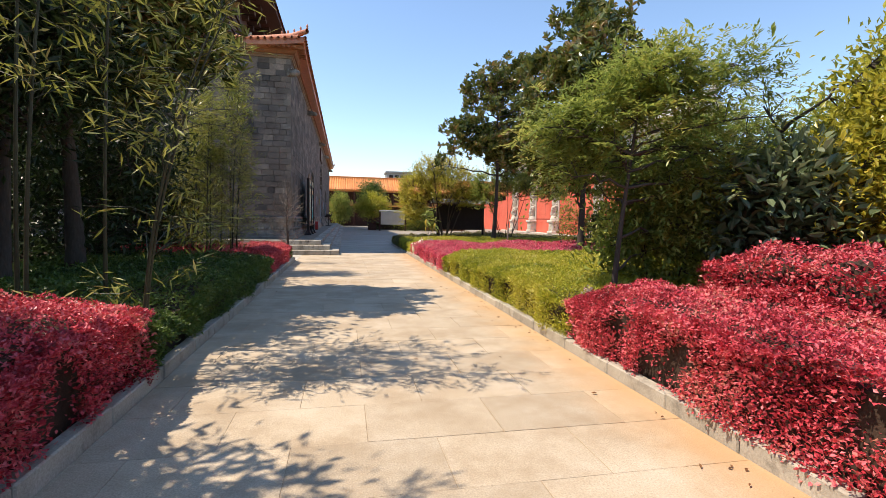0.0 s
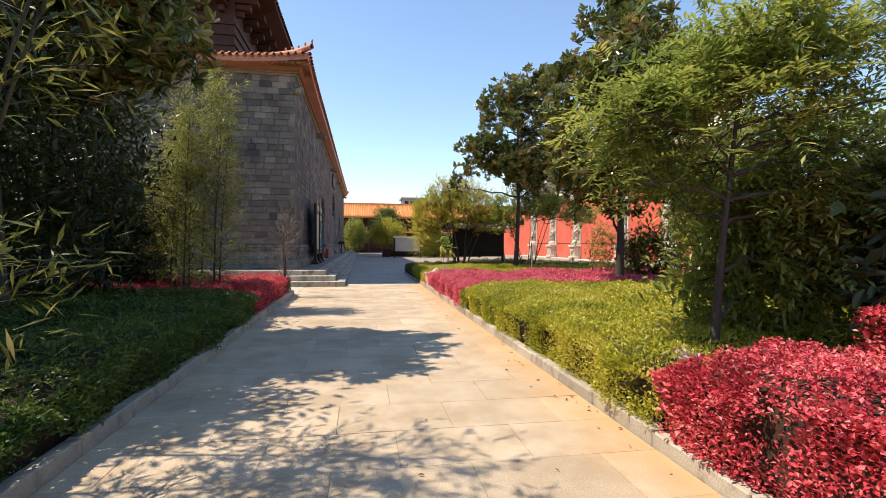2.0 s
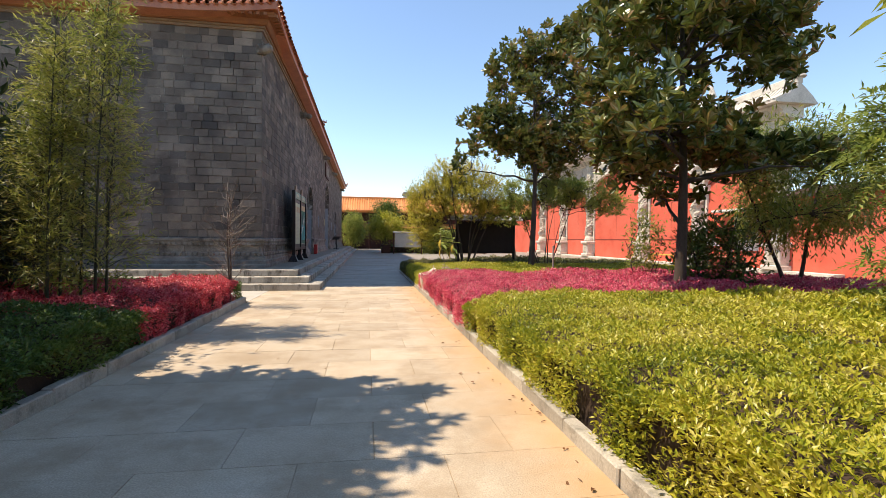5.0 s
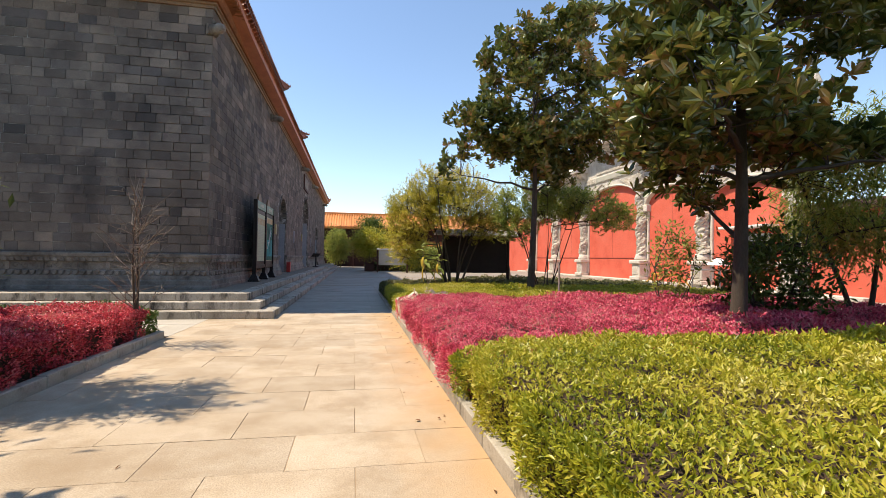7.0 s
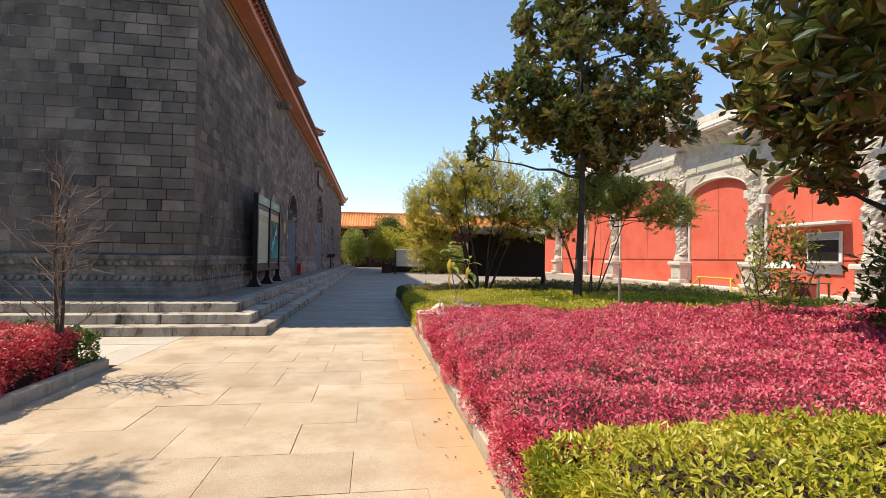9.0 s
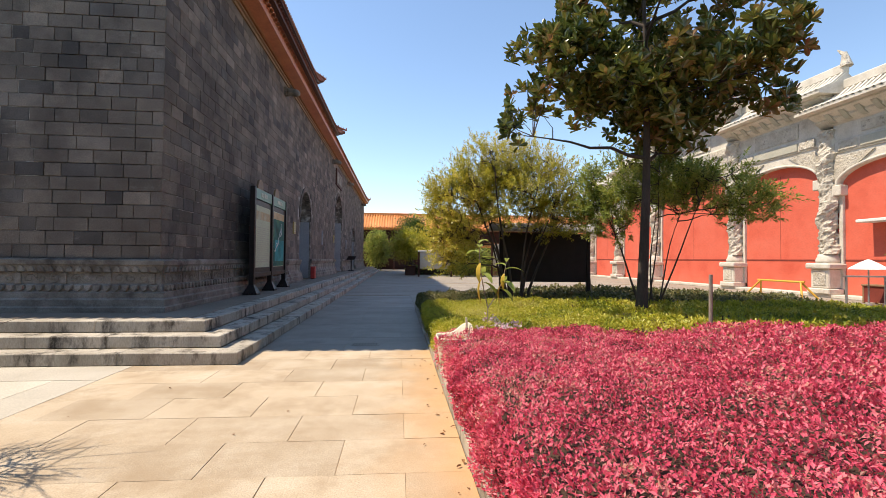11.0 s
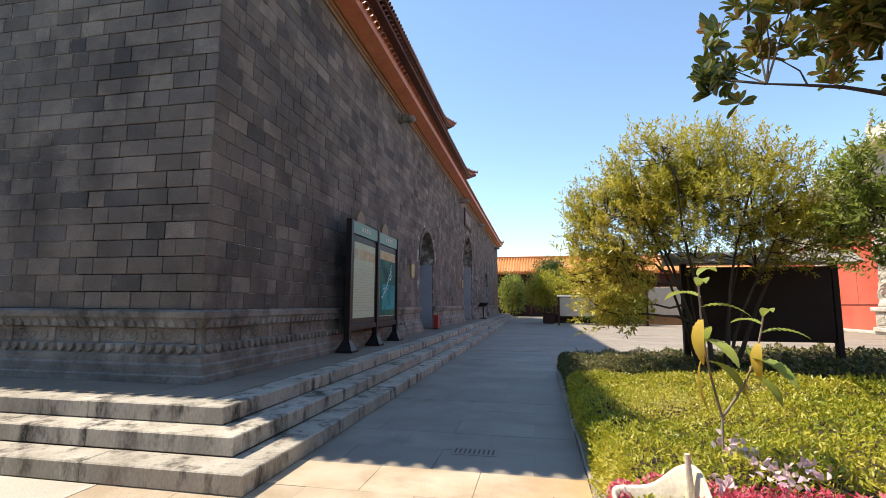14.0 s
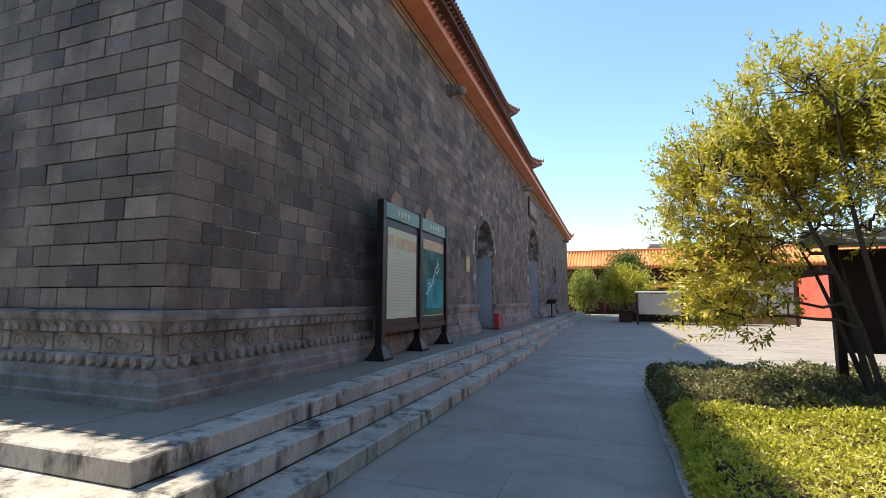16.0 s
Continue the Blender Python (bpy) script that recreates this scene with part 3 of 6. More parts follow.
    for c in C:
        p0 = pool[np.argmin(np.linalg.norm(pool - c, axis=1))]
        mid = (p0 + c) / 2 + rs.normal(0, 0.05, 3)
        tw.append((np.array([p0, mid, c, c + (c - mid) * 0.35]), np.array([0.012, 0.009, 0.006, 0.003]) * (0.6 + r * 4)))
    v, f = tubes_np(tw, 4)
    stuff("brushwood", v, f, bark, t)
    # leaves
    if rosette:
        nr = max(1, per // 9)
        ctr = np.repeat(C, nr, 0) + rs.normal(0, spread, (len(C) * nr, 3))
        P = np.repeat(ctr, 9, 0)
        a = np.tile(np.arange(9) * 2.4, len(ctr)) + np.repeat(rs.rand(len(ctr)) * 6, 9)
        axis = unit(np.repeat(rs.normal(0, 0.55, (len(ctr), 3)) + [0, 0, 0.8], 9, 0))
        ref = unit(np.cross(axis, np.array([0.3, 1.0, 0.2])))
        oth = np.cross(axis, ref)
        tilt = np.tile(np.linspace(1.25, 0.35, 9), len(ctr))
        D = axis * np.cos(tilt)[:, None] + (ref * np.cos(a)[:, None] + oth * np.sin(a)[:, None]) * np.sin(tilt)[:, None] + rs.normal(0, 0.12, P.shape)
        up = axis + rs.normal(0, 0.25, P.shape)
    elif pinnate:
        k, nl = max(1, per // 13), 13
        ctr = np.repeat(C, k, 0) + rs.normal(0, spread * 0.5, (len(C) * k, 3))
        mid = C.mean(0)
        F = unit(unit(ctr - mid) * 0.5 + rs.normal(0, 0.55, ctr.shape) + [0, 0, 0.15])
        side = unit(np.cross(F, rs.normal(0, 0.3, F.shape) + [0, 0, 1.0]))
        s = np.tile(np.append(np.repeat(np.arange(6), 2) / 6.0 + 0.12, 1.05), len(ctr))
        sg = np.tile(np.append(np.tile([1.0, -1.0], 6), 0.0), len(ctr))
        Fr, Sr = np.repeat(F, nl, 0), np.repeat(side, nl, 0)
        fl = np.repeat(rs.uniform(0.24, 0.40, len(ctr)), nl)
        P = np.repeat(ctr, nl, 0) + Fr * (s * fl)[:, None] - np.array([0, 0, 1.0]) * (s ** 2 * fl * 0.35)[:, None]
        D = Fr * 0.55 + Sr * (sg * 0.85)[:, None] + rs.normal(0, 0.12, P.shape) + [0, 0, -0.15]
        up = rs.normal(0, 0.2, P.shape) + [0, 0, 1]
    elif spray:
        # leafy shoots: leaves set spirally along short twigs that point out and up
        nl = 14
        k = max(1, per // nl)
        ctr = np.repeat(C, k, 0) + rs.normal(0, spread, (len(C) * k, 3))
        T = unit(unit(ctr - (b + [0, 0, height * 0.42])) * 0.9 + rs.normal(0, 0.45, ctr.shape) + [0, 0, 0.35 - hang])
        ref = unit(np.cross(T, rs.normal(0, 1, T.shape)))
        oth = np.cross(T, ref)
        s = np.tile(np.linspace(0.1, 1.0, nl), len(ctr))
        a = np.tile(np.arange(nl) * 2.4, len(ctr))
        ln = np.repeat(rs.uniform(0.16, 0.36, len(ctr)), nl)
        Tr, Rr, Or = np.repeat(T, nl, 0), np.repeat(ref, nl, 0), np.repeat(oth, nl, 0)
        P = np.repeat(ctr, nl, 0) + Tr * (s * ln)[:, None]
        D = Tr * (0.35 + 0.6 * s)[:, None] + (Rr * np.cos(a)[:, None] + Or * np.sin(a)[:, None]) * 0.8 + rs.normal(0, 0.18, P.shape) - [0, 0, 0.12]
        up = Tr + rs.normal(0, 0.3, P.shape) + [0, 0, 0.6]
    else:
        P = np.repeat(C, per, 0) + rs.normal(0, spread, (len(C) * per, 3))
        out = unit(P - np.repeat(C, per, 0))
        D = out * 0.6 + rs.normal(0, 0.6, P.shape) + [0, 0, 0.25 - hang]
        up = rs.normal(0, 0.45, P.shape) + [0, 0, 1]
    L = leaf * rs.uniform(0.65, 1.2, len(P))
    if rosette:
        v, f = leaves_oval_np(P, D, up, L, L * wide, droop)
    else:
        v, f = leaves_np(P, D, up, L, L * wide, droop) if leaf > 0.21 else leaves2_np(P, D, up, L, L * wide)
    crown = stuff("foliage", v, f, mat, t)
    return t


def bamboo(label, base, height, canes, mat, seed, lean=(0, 0), leaf=0.15, sprays=26, per=16, start=0.15, spread=0.35, reach=0.5, group="bamboo clumps"):
    """Thin jointed canes with side sprays of narrow leaves."""
    rs = np.random.RandomState(seed)
    t = thing("bamboo", base, label, "bamboo", group)
    b = np.array(base, float)
    tips, dirs, tw = [], [], []
    for c in range(canes):
        a, o = rs.rand() * 6.28, rs.rand() * spread
        p0 = b + [np.cos(a) * o, np.sin(a) * o, 0]
        hh = height * rs.uniform(0.75, 1.05)
        ln = np.array([lean[0] + rs.normal(0, 0.12) * spread, lean[1] + rs.normal(0, 0.12) * spread])
        z = np.linspace(0, 1, 14)
        pts = np.column_stack([p0[0] + ln[0] * z ** 2, p0[1] + ln[1] * z ** 2, p0[2] + hh * z * (1 - 0.06 * z * np.hypot(*ln) / 1.5)])
        v, f = tubes_np([(pts, 0.016 * (1.1 - 0.9 * z) * (0.6 + height / 9) * np.where(np.arange(14) % 2, 1.0, 1.15))], 7)
        link_mesh("cane", np_mesh("cane", v, f, True), M["cane"], t)
        for s in range(sprays):
            u = start + (1 - start) * rs.rand() ** 0.85
            q = np.array([np.interp(u, z, pts[:, i]) for i in range(3)])
            ang = rs.rand() * 6.28
            d = np.array([np.cos(ang), np.sin(ang), rs.uniform(0.1, 0.8)])
            ln2 = reach * rs.uniform(0.5, 1.2) * (1.15 - 0.6 * u)
            e = q + d * ln2
            tw.append((np.array([q, (q + e) / 2 + [0, 0, 0.05], e, e + d * [1, 1, 0] * ln2 * 0.3]), np.array([0.005, 0.004, 0.003, 0.002])))
            m = per
            w = rs.uniform(0.25, 1.3, m)[:, None]
            tips.append(q + (e - q) * w + rs.normal(0, 0.05, (m, 3)))
            dirs.append(np.tile(unit(d), (m, 1)) * 0.7 + rs.normal(0, 0.5, (m, 3)) + [0, 0, -0.25])
    v, f = tubes_np(tw, 4)
    stuff("brushwood", v, f, M["cane"], t)
    P, D = np.concatenate(tips), np.concatenate(dirs)
    L = leaf * rs.uniform(0.6, 1.2, len(P))
    v, f = leaves2_np(P, D, rs.normal(0, 0.5, P.shape) + [0, 0, 1], L, L * 0.15, 0.15)
    stuff("foliage", v, f, mat, t)
    return t

# ---------------------------------------------------------------- ground, paving base, beds
def edge_dirt(m, x0, x1, col):
    """Soil washed over the stone along the kerb, with a ragged border."""
    nt = m.node_tree
    n, lk = nt.nodes, nt.links.new
    b = n["Principled BSDF"]
    src = b.inputs["Base Color"].links[0].from_socket
    geo = n.new("ShaderNodeNewGeometry")
    sx = n.new("ShaderNodeSeparateXYZ")
    lk(geo.outputs["Position"], sx.inputs[0])
    tex = n.new("ShaderNodeTexNoise")
    tex.inputs["Scale"].default_value, tex.inputs["Detail"].default_value = 2.2, 7
    lk(geo.outputs["Position"], tex.inputs["Vector"])
    ma = n.new("ShaderNodeMath")
    ma.operation = "MULTIPLY_ADD"
    ma.inputs[1].default_value = 0.9
    lk(tex.outputs["Fac"], ma.inputs[0])
    lk(sx.outputs["X"], ma.inputs[2])
    mr = n.new("ShaderNodeMapRange")
    mr.inputs[1].default_value, mr.inputs[2].default_value, mr.inputs[4].default_value = x0 + 0.45, x1 + 0.45, 0.8
    lk(ma.outputs[0], mr.inputs[0])
    mx = n.new("ShaderNodeMix")
    mx.data_type = "RGBA"
    lk(mr.outputs[0], mx.inputs[0])
    lk(src, mx.inputs[6])
    mx.inputs[7].default_value = (*col, 1)
    lk(mx.outputs[2], b.inputs["Base Color"])


edge_dirt(M["slab"], 1.95, 2.75, (0.50, 0.31, 0.15))

PX0, PX1 = -1.66, 2.76           # the path between its kerbs
bm = bmesh.new()
bmesh.ops.create_grid(bm, x_segments=8, y_segments=8, size=900)
bmesh.ops.translate(bm, verts=bm.verts, vec=(0, 0, -0.075))
tagged(part("ground", bm, M["ground"]), "bare brown earth around the paved court", "ground", kind="structure")
path_ob = tagged(part("pavement", boxed(PX0, PX1, -6.0, 34.0, -0.07, -0.006), M["joint"]), "pale sandstone slab path with dusty edges", "pavement", kind="structure")
court_ob = tagged(part("courtyard", boxed(-16.0, 26.0, 34.0, 84.0, -0.07, -0.006), M["slab_far"]), "pale stone paved courtyard", "pavement", kind="structure")
side_ob = tagged(part("forecourt", boxed(-16.0, PX0 - 0.002, 17.95, 20.4, -0.07, -0.006), M["joint"]), "pale stone paving before the steps", "pavement", kind="structure")
gap_ob = tagged(part("court_edge", boxed(PX1 + 0.002, 14.398, 28.83, 33.998, -0.07, -0.006), M["slab_far"]), "pale stone paving behind the clipped hedges", "pavement", kind="structure")
right_ob = tagged(part("gate_pavement", boxed(14.4, 26.0, 4.0, 33.998, -0.07, -0.006), M["slab_far"]), "pale paving before the archway", "pavement", kind="structure")
tagged(part("garden_soil", boxed(2.9, 14.4, -6.0, 28.7, -0.07, 0.05), M["soil"]), "dark garden soil of the planted bed", "soil", kind="structure")
tagged(part("garden_soil", boxed(-14.0, -1.8, -6.0, 17.8, -0.07, 0.05), M["soil"]), "dark garden soil under the bamboo", "soil", kind="structure")

# ---------------------------------------------------------------- great hall: walls
WX, WY, WY2, WZ = -2.3, 22.45, 75.2, 8.45
PLAT = 0.57
ARCHES = [(36.45, 2.6, 3.45, 4.8), (49.2, 4.0, 4.4, 6.3), (61.1, 2.6, 3.35, 4.65)]


def strip_wall(breaks, ztop, x0, x1):
    """A wall along y whose lower line follows (y, z) breaks, with openings through it."""
    bm = bmesh.new()

    def quad(*c):
        bm.faces.new([bm.verts.new(p) for p in c])
    for (ya, za), (yb, zb) in zip(breaks, breaks[1:]):
        quad((x0, ya, za), (x1, ya, za), (x1, yb, zb), (x0, yb, zb))
        if abs(yb - ya) > 1e-6:
            for x in (x0, x1):
                quad((x, ya, za), (x, yb, zb), (x, yb, ztop), (x, ya, ztop))
            quad((x0, ya, ztop), (x0, yb, ztop), (x1, yb, ztop), (x1, ya, ztop))
    for y, z in (breaks[0], breaks[-1]):
        quad((x0, y, z), (x1, y, z), (x1, y, ztop), (x0, y, ztop))
    bmesh.ops.remove_doubles(bm, verts=bm.verts, dist=1e-5)
    return bm


def arch_breaks(yc, w, spring, top, zb, n=14):
    out = [(yc - w / 2, zb)]
    for i in range(n + 1):
        a = math.pi * (1 - i / n)
        out.append((yc + w / 2 * math.cos(a), spring + (top - spring) * math.sin(a)))
    return out + [(yc + w / 2, zb)]


breaks = [(WY + 0.009, PLAT)]
for a in ARCHES:
    breaks += arch_breaks(*a, PLAT)
breaks += [(WY2, PLAT)]
wall_e = tagged(part("wall_east", strip_wall(breaks, WZ, WX - 0.009, WX - 2.2), M["mortar"]), "weathered dark grey brick wall with arched doorways", "wall", kind="structure")
wall_s = tagged(part("wall_south", boxed(-24.0, WX - 0.013, WY + 0.009, WY + 2.0, PLAT, WZ - 0.004), M["mortar"]), "weathered dark grey brick end wall of the hall", "wall", kind="structure")
tagged(part("wall_north", boxed(-24.0, WX - 2.2, WY2 - 2.0, WY2 - 0.01, PLAT, WZ - 0.004), M["mortar"]), "dark brick far end wall of the hall", "wall", kind="structure")
tagged(part("hall_interior_wall", boxed(-24.0, -23.6, WY + 2.0, WY2 - 2.0, 0, WZ), M["mortar"]), "plain dark inner wall", "wall", kind="structure")

# doors deep in the arches
for i, (yc, w, spring, top) in enumerate(ARCHES):
    dr = tagged(part("door_%d" % (i + 1), boxed(WX - 2.12, WX - 2.02, yc - w / 2 + 0.01, yc + w / 2 - 0.01, PLAT, top), M["dark_wood"]), "closed dark red-brown wooden double door in a deep arch", "door", kind="structure")
    for s in (-1, 1):
        part("door_leaf", boxed(WX - 2.0, WX - 1.94, yc + min(0.02 * s, s * (w / 2 - 0.06)), yc + max(0.02 * s, s * (w / 2 - 0.06)), PLAT + 0.05, spring, bev=0.01), M["dark_wood"], dr)
    # plastered side of the recess
    for s in (-1, 1):
        y = yc + s * (w / 2 - 0.012)
        part("reveal", boxed(WX - 1.9, WX - 0.06, min(y, y - s * 0.02), max(y, y - s * 0.02), PLAT + 0.02, spring - 0.02), M["reveal"], dr, "blue-grey plastered side of the recess")
    # ring of arch stones
    nst = 17
    for k in range(nst):
        a0, a1 = math.pi * k / nst + 0.008, math.pi * (k + 1) / nst - 0.008
        bm = bmesh.new()
        q = []
        for x in (WX - 0.15, WX + 0.035):
            for a, e in ((a0, 0.0), (a1, 0.0), (a1, 0.2), (a0, 0.2)):
                q.append(bm.verts.new((x, yc + (w / 2 + e) * math.cos(a), spring + (top - spring + e) * math.sin(a))))
        for f in ((3, 2, 1, 0), (4, 5, 6, 7), (0, 1, 5, 4), (1, 2, 6, 5), (2, 3, 7, 6), (3, 0, 4, 7)):
            bm.faces.new([q[j] for j in f])
        part("arch_stone", bm, M["brick"], dr)

# ---------------------------------------------------------------- carved plinth
PROF = [(-0.05, 0.57), (0.20, 0.57), (0.20, 0.66), (0.17, 0.68), (0.17, 0.80), (0.13, 0.83), (0.13, 0.93), (0.09, 0.95), (0.05, 1.06), (0.035, 1.08),
        (0.035, 1.30), (0.07, 1.33), (0.10, 1.43), (0.12, 1.45), (0.12, 1.53), (0.06, 1.56), (-0.05, 1.56)]


def moulding(pts_fn, n):
    """Sweeps PROF along n stations; pts_fn(i, off) gives (x, y)."""
    bm = bmesh.new()
    st = [[bm.verts.new((*pts_fn(i, o), z)) for o, z in PROF] for i in range(n)]
    for a, b in zip(st, st[1:]):
        for j in range(len(PROF)):
            k = (j + 1) % len(PROF)
            bm.faces.new((a[j], a[k], b[k], b[j]))
    bm.faces.new(st[0])
    bm.faces.new(st[-1][::-1])
    return bm


plinth = thing("plinth", (WX, WY, PLAT), "carved grey stone plinth with lotus petal bands", "plinth", kind="structure")
part("plinth_moulding", moulding(lambda i, o: [(-24.0, WY - o), (WX + o, WY - o), (WX + o, 35.12)][i], 3), M["plinth"], plinth)
for ya, yb in ((37.78, 47.18), (51.22, 59.78), (62.42, 75.3)):
    part("plinth_moulding", moulding(lambda i, o: (WX + o, (ya, yb)[i]), 2), M["plinth"], plinth)


def petal_mesh(name, w, h, d, tip):
    bm = bmesh.new()
    pr = [(-0.5, 0), (0.5, 0), (0.42, 0.6), (0, 1.0), (-0.42, 0.6)] if tip > 0 else [(-0.42, 0.4), (0, 0), (0.42, 0.4), (0.5, 1), (-0.5, 1)]
    a = [bm.verts.new((0, x * w, z * h)) for x, z in pr]
    b = [bm.verts.new((d, x * w * 0.72, 0.12 * h + z * h * 0.76)) for x, z in pr]
    for j in range(5):
        bm.faces.new((a[j], a[(j + 1) % 5], b[(j + 1) % 5], b[j]))
    bm.faces.new(b)
    bm.normal_update()
    me = bpy.data.meshes.new(name)
    bm.to_mesh(me)
    bm.free()
    me.materials.append(M["plinth"])
    return me


PET_UP, PET_DN = petal_mesh("petal_up", 0.15, 0.14, 0.05, 1), petal_mesh("petal_down", 0.15, 0.14, 0.045, -1)
for me_p, z, off in ((PET_UP, 1.30, 0.06), (PET_DN, 0.94, 0.085)):
    for k in range(62):
        ob = new("petal", me_p)
        ob.parent, ob.matrix_parent_inverse = plinth, Matrix.Translation(-plinth.location)
        ob.matrix_basis = pose(WX + off, WY + 0.06 + k * 0.165, z)
    for k in range(44):
        ob = new("petal", me_p)
        ob.parent, ob.matrix_parent_inverse = plinth, Matrix.Translation(-plinth.location)
        ob.matrix_basis = pose(WX - 0.06 - k * 0.165, WY - off, z, 0, 0, -90)
# carved scrolls on the waist of the plinth
rs = np.random.RandomState(4)


def scroll(parent, p, along, w, h):
    paths = []
    for s in range(3):
        u = np.linspace(0, 1, 14)
        a = u * 7.5 + s * 2.1
        r = (1 - u * 0.8) * h * 0.42
        c = (s - 1) * w * 0.3
        q = np.zeros((14, 3))
        q[:, along] = c + r * np.cos(a) * 1.3
        q[:, 2] = r * np.sin(a)
        paths.append((q + p, np.full(14, 0.012)))
    v, f = tubes_np(paths, 5)
    link_mesh("carved_scroll", np_mesh("carved_scroll", v, f, True), M["plinth"], parent)


for k in range(9):
    scroll(plinth, np.array([WX + 0.036, WY + 0.5 + k * 0.78, 1.19]), 1, 0.7, 0.19)
for k in range(7):
    scroll(plinth, np.array([WX - 0.5 - k * 0.78, WY - 0.036, 1.19]), 0, 0.7, 0.19)
for k in range(10):
    y = WY + 0.11 + k * 0.78
    part("pilaster", boxed(WX + 0.03, WX + 0.062, y - 0.05, y + 0.05, 1.085, 1.295, bev=0.008), M["plinth"], plinth)
for k in range(8):
    x = WX - 0.11 - k * 0.78
    part("pilaster", boxed(x - 0.05, x + 0.05, WY - 0.062, WY - 0.03, 1.085, 1.295, bev=0.008), M["plinth"], plinth)

# ---------------------------------------------------------------- platform and steps
STEP = [(-0.19, 20.38, 0.0, 0.185), (-0.57, 20.77, 0.19, 0.375), (-0.95, 21.13, 0.38, PLAT - 0.005)]
tagged(part("platform", boxed(-24.0, -1.31, 21.5, 76.5, -0.06, PLAT - 0.012), M["joint"]), "raised stone platform round the hall", "platform", kind="structure")
for i, (sx, sy, z0, z1) in enumerate(STEP):
    back = 0.40 if i < 2 else 0.38
    st = thing("stone_step", (sx, sy, z0), "worn pale stone step with black stains", "step", "steps round the platform", "structure")
    y = sy
    rs = np.random.RandomState(20 + i)
    n = 0
    part("stair_stone", boxed(sx - 1.7, sx, sy, sy + back, z0, z1, bev=0.012), M["step"], st)
    y = sy + back + 0.006
    while y < 76:
        ln = rs.uniform(1.1, 2.1)
        part("stair_stone", boxed(sx - back, sx + rs.uniform(-0.006, 0.004), y, min(y + ln, 76.4), z0, z1 - rs.uniform(0, 0.004), bev=0.012), M["step"], st)
        y += ln + 0.006
    x = sx - 1.706
    while x > -16:
        ln = rs.uniform(1.1, 2.1)
        part("stair_stone", boxed(x - ln, x, sy + rs.uniform(-0.004, 0.006), sy + back, z0, z1 - rs.uniform(0, 0.004), bev=0.012), M["step"], st)
        x -= ln + 0.006

# ---------------------------------------------------------------- roofs of the hall
hall = thing("hall_roof", (-12, 48.8, WZ), "glazed orange-brown tiled multi-eaved temple roof with ridge beasts", "roof", kind="structure")


def eave_line(o):
    return [(-24.0, WY - o), (WX + o, WY - o), (WX + o, WY2 + o), (-24.0, WY2 + o)]


def sweep(profile, line_fn):
    bm = bmesh.new()
    st = []
    for i in range(4):
        st.append([bm.verts.new((*line_fn(o)[i], z)) for o, z in profile])
    for a, b in zip(st, st[1:]):
        for j in range(len(profile)):
            k = (j + 1) % len(profile)
            bm.faces.new((a[j], a[k], b[k], b[j]))
    return bm


part("wall_cornice", sweep([(-0.2, 8.44), (0.05, 8.44), (0.05, 8.52), (0.10, 8.54), (0.10, 8.60), (-0.2, 8.60)], eave_line), M["ornament"], hall)
part("eave_board", sweep([(-0.2, 8.60), (0.16, 8.60), (0.22, 8.66), (0.26, 8.76), (0.44, 8.80), (0.50, 8.90), (-0.2, 8.95)], eave_line), M["eave_paint"], hall)
# round rafter ends below the tiles
lo, hi = [], []
for k in range(236):
    y = WY - 0.4 + k * 0.225
    lo.append((WX + 0.26, y - 0.05, 8.77))
    hi.append((WX + 0.56, y + 0.05, 8.87))
for k in range(90):
    x = WX + 0.2 - k * 0.225
    lo.append((x - 0.05, WY - 0.56, 8.77))
    hi.append((x + 0.05, WY - 0.26, 8.87))
v, f = boxes_np(lo, hi)
stuff("rafters", v, f, M["eave_paint"], hall)


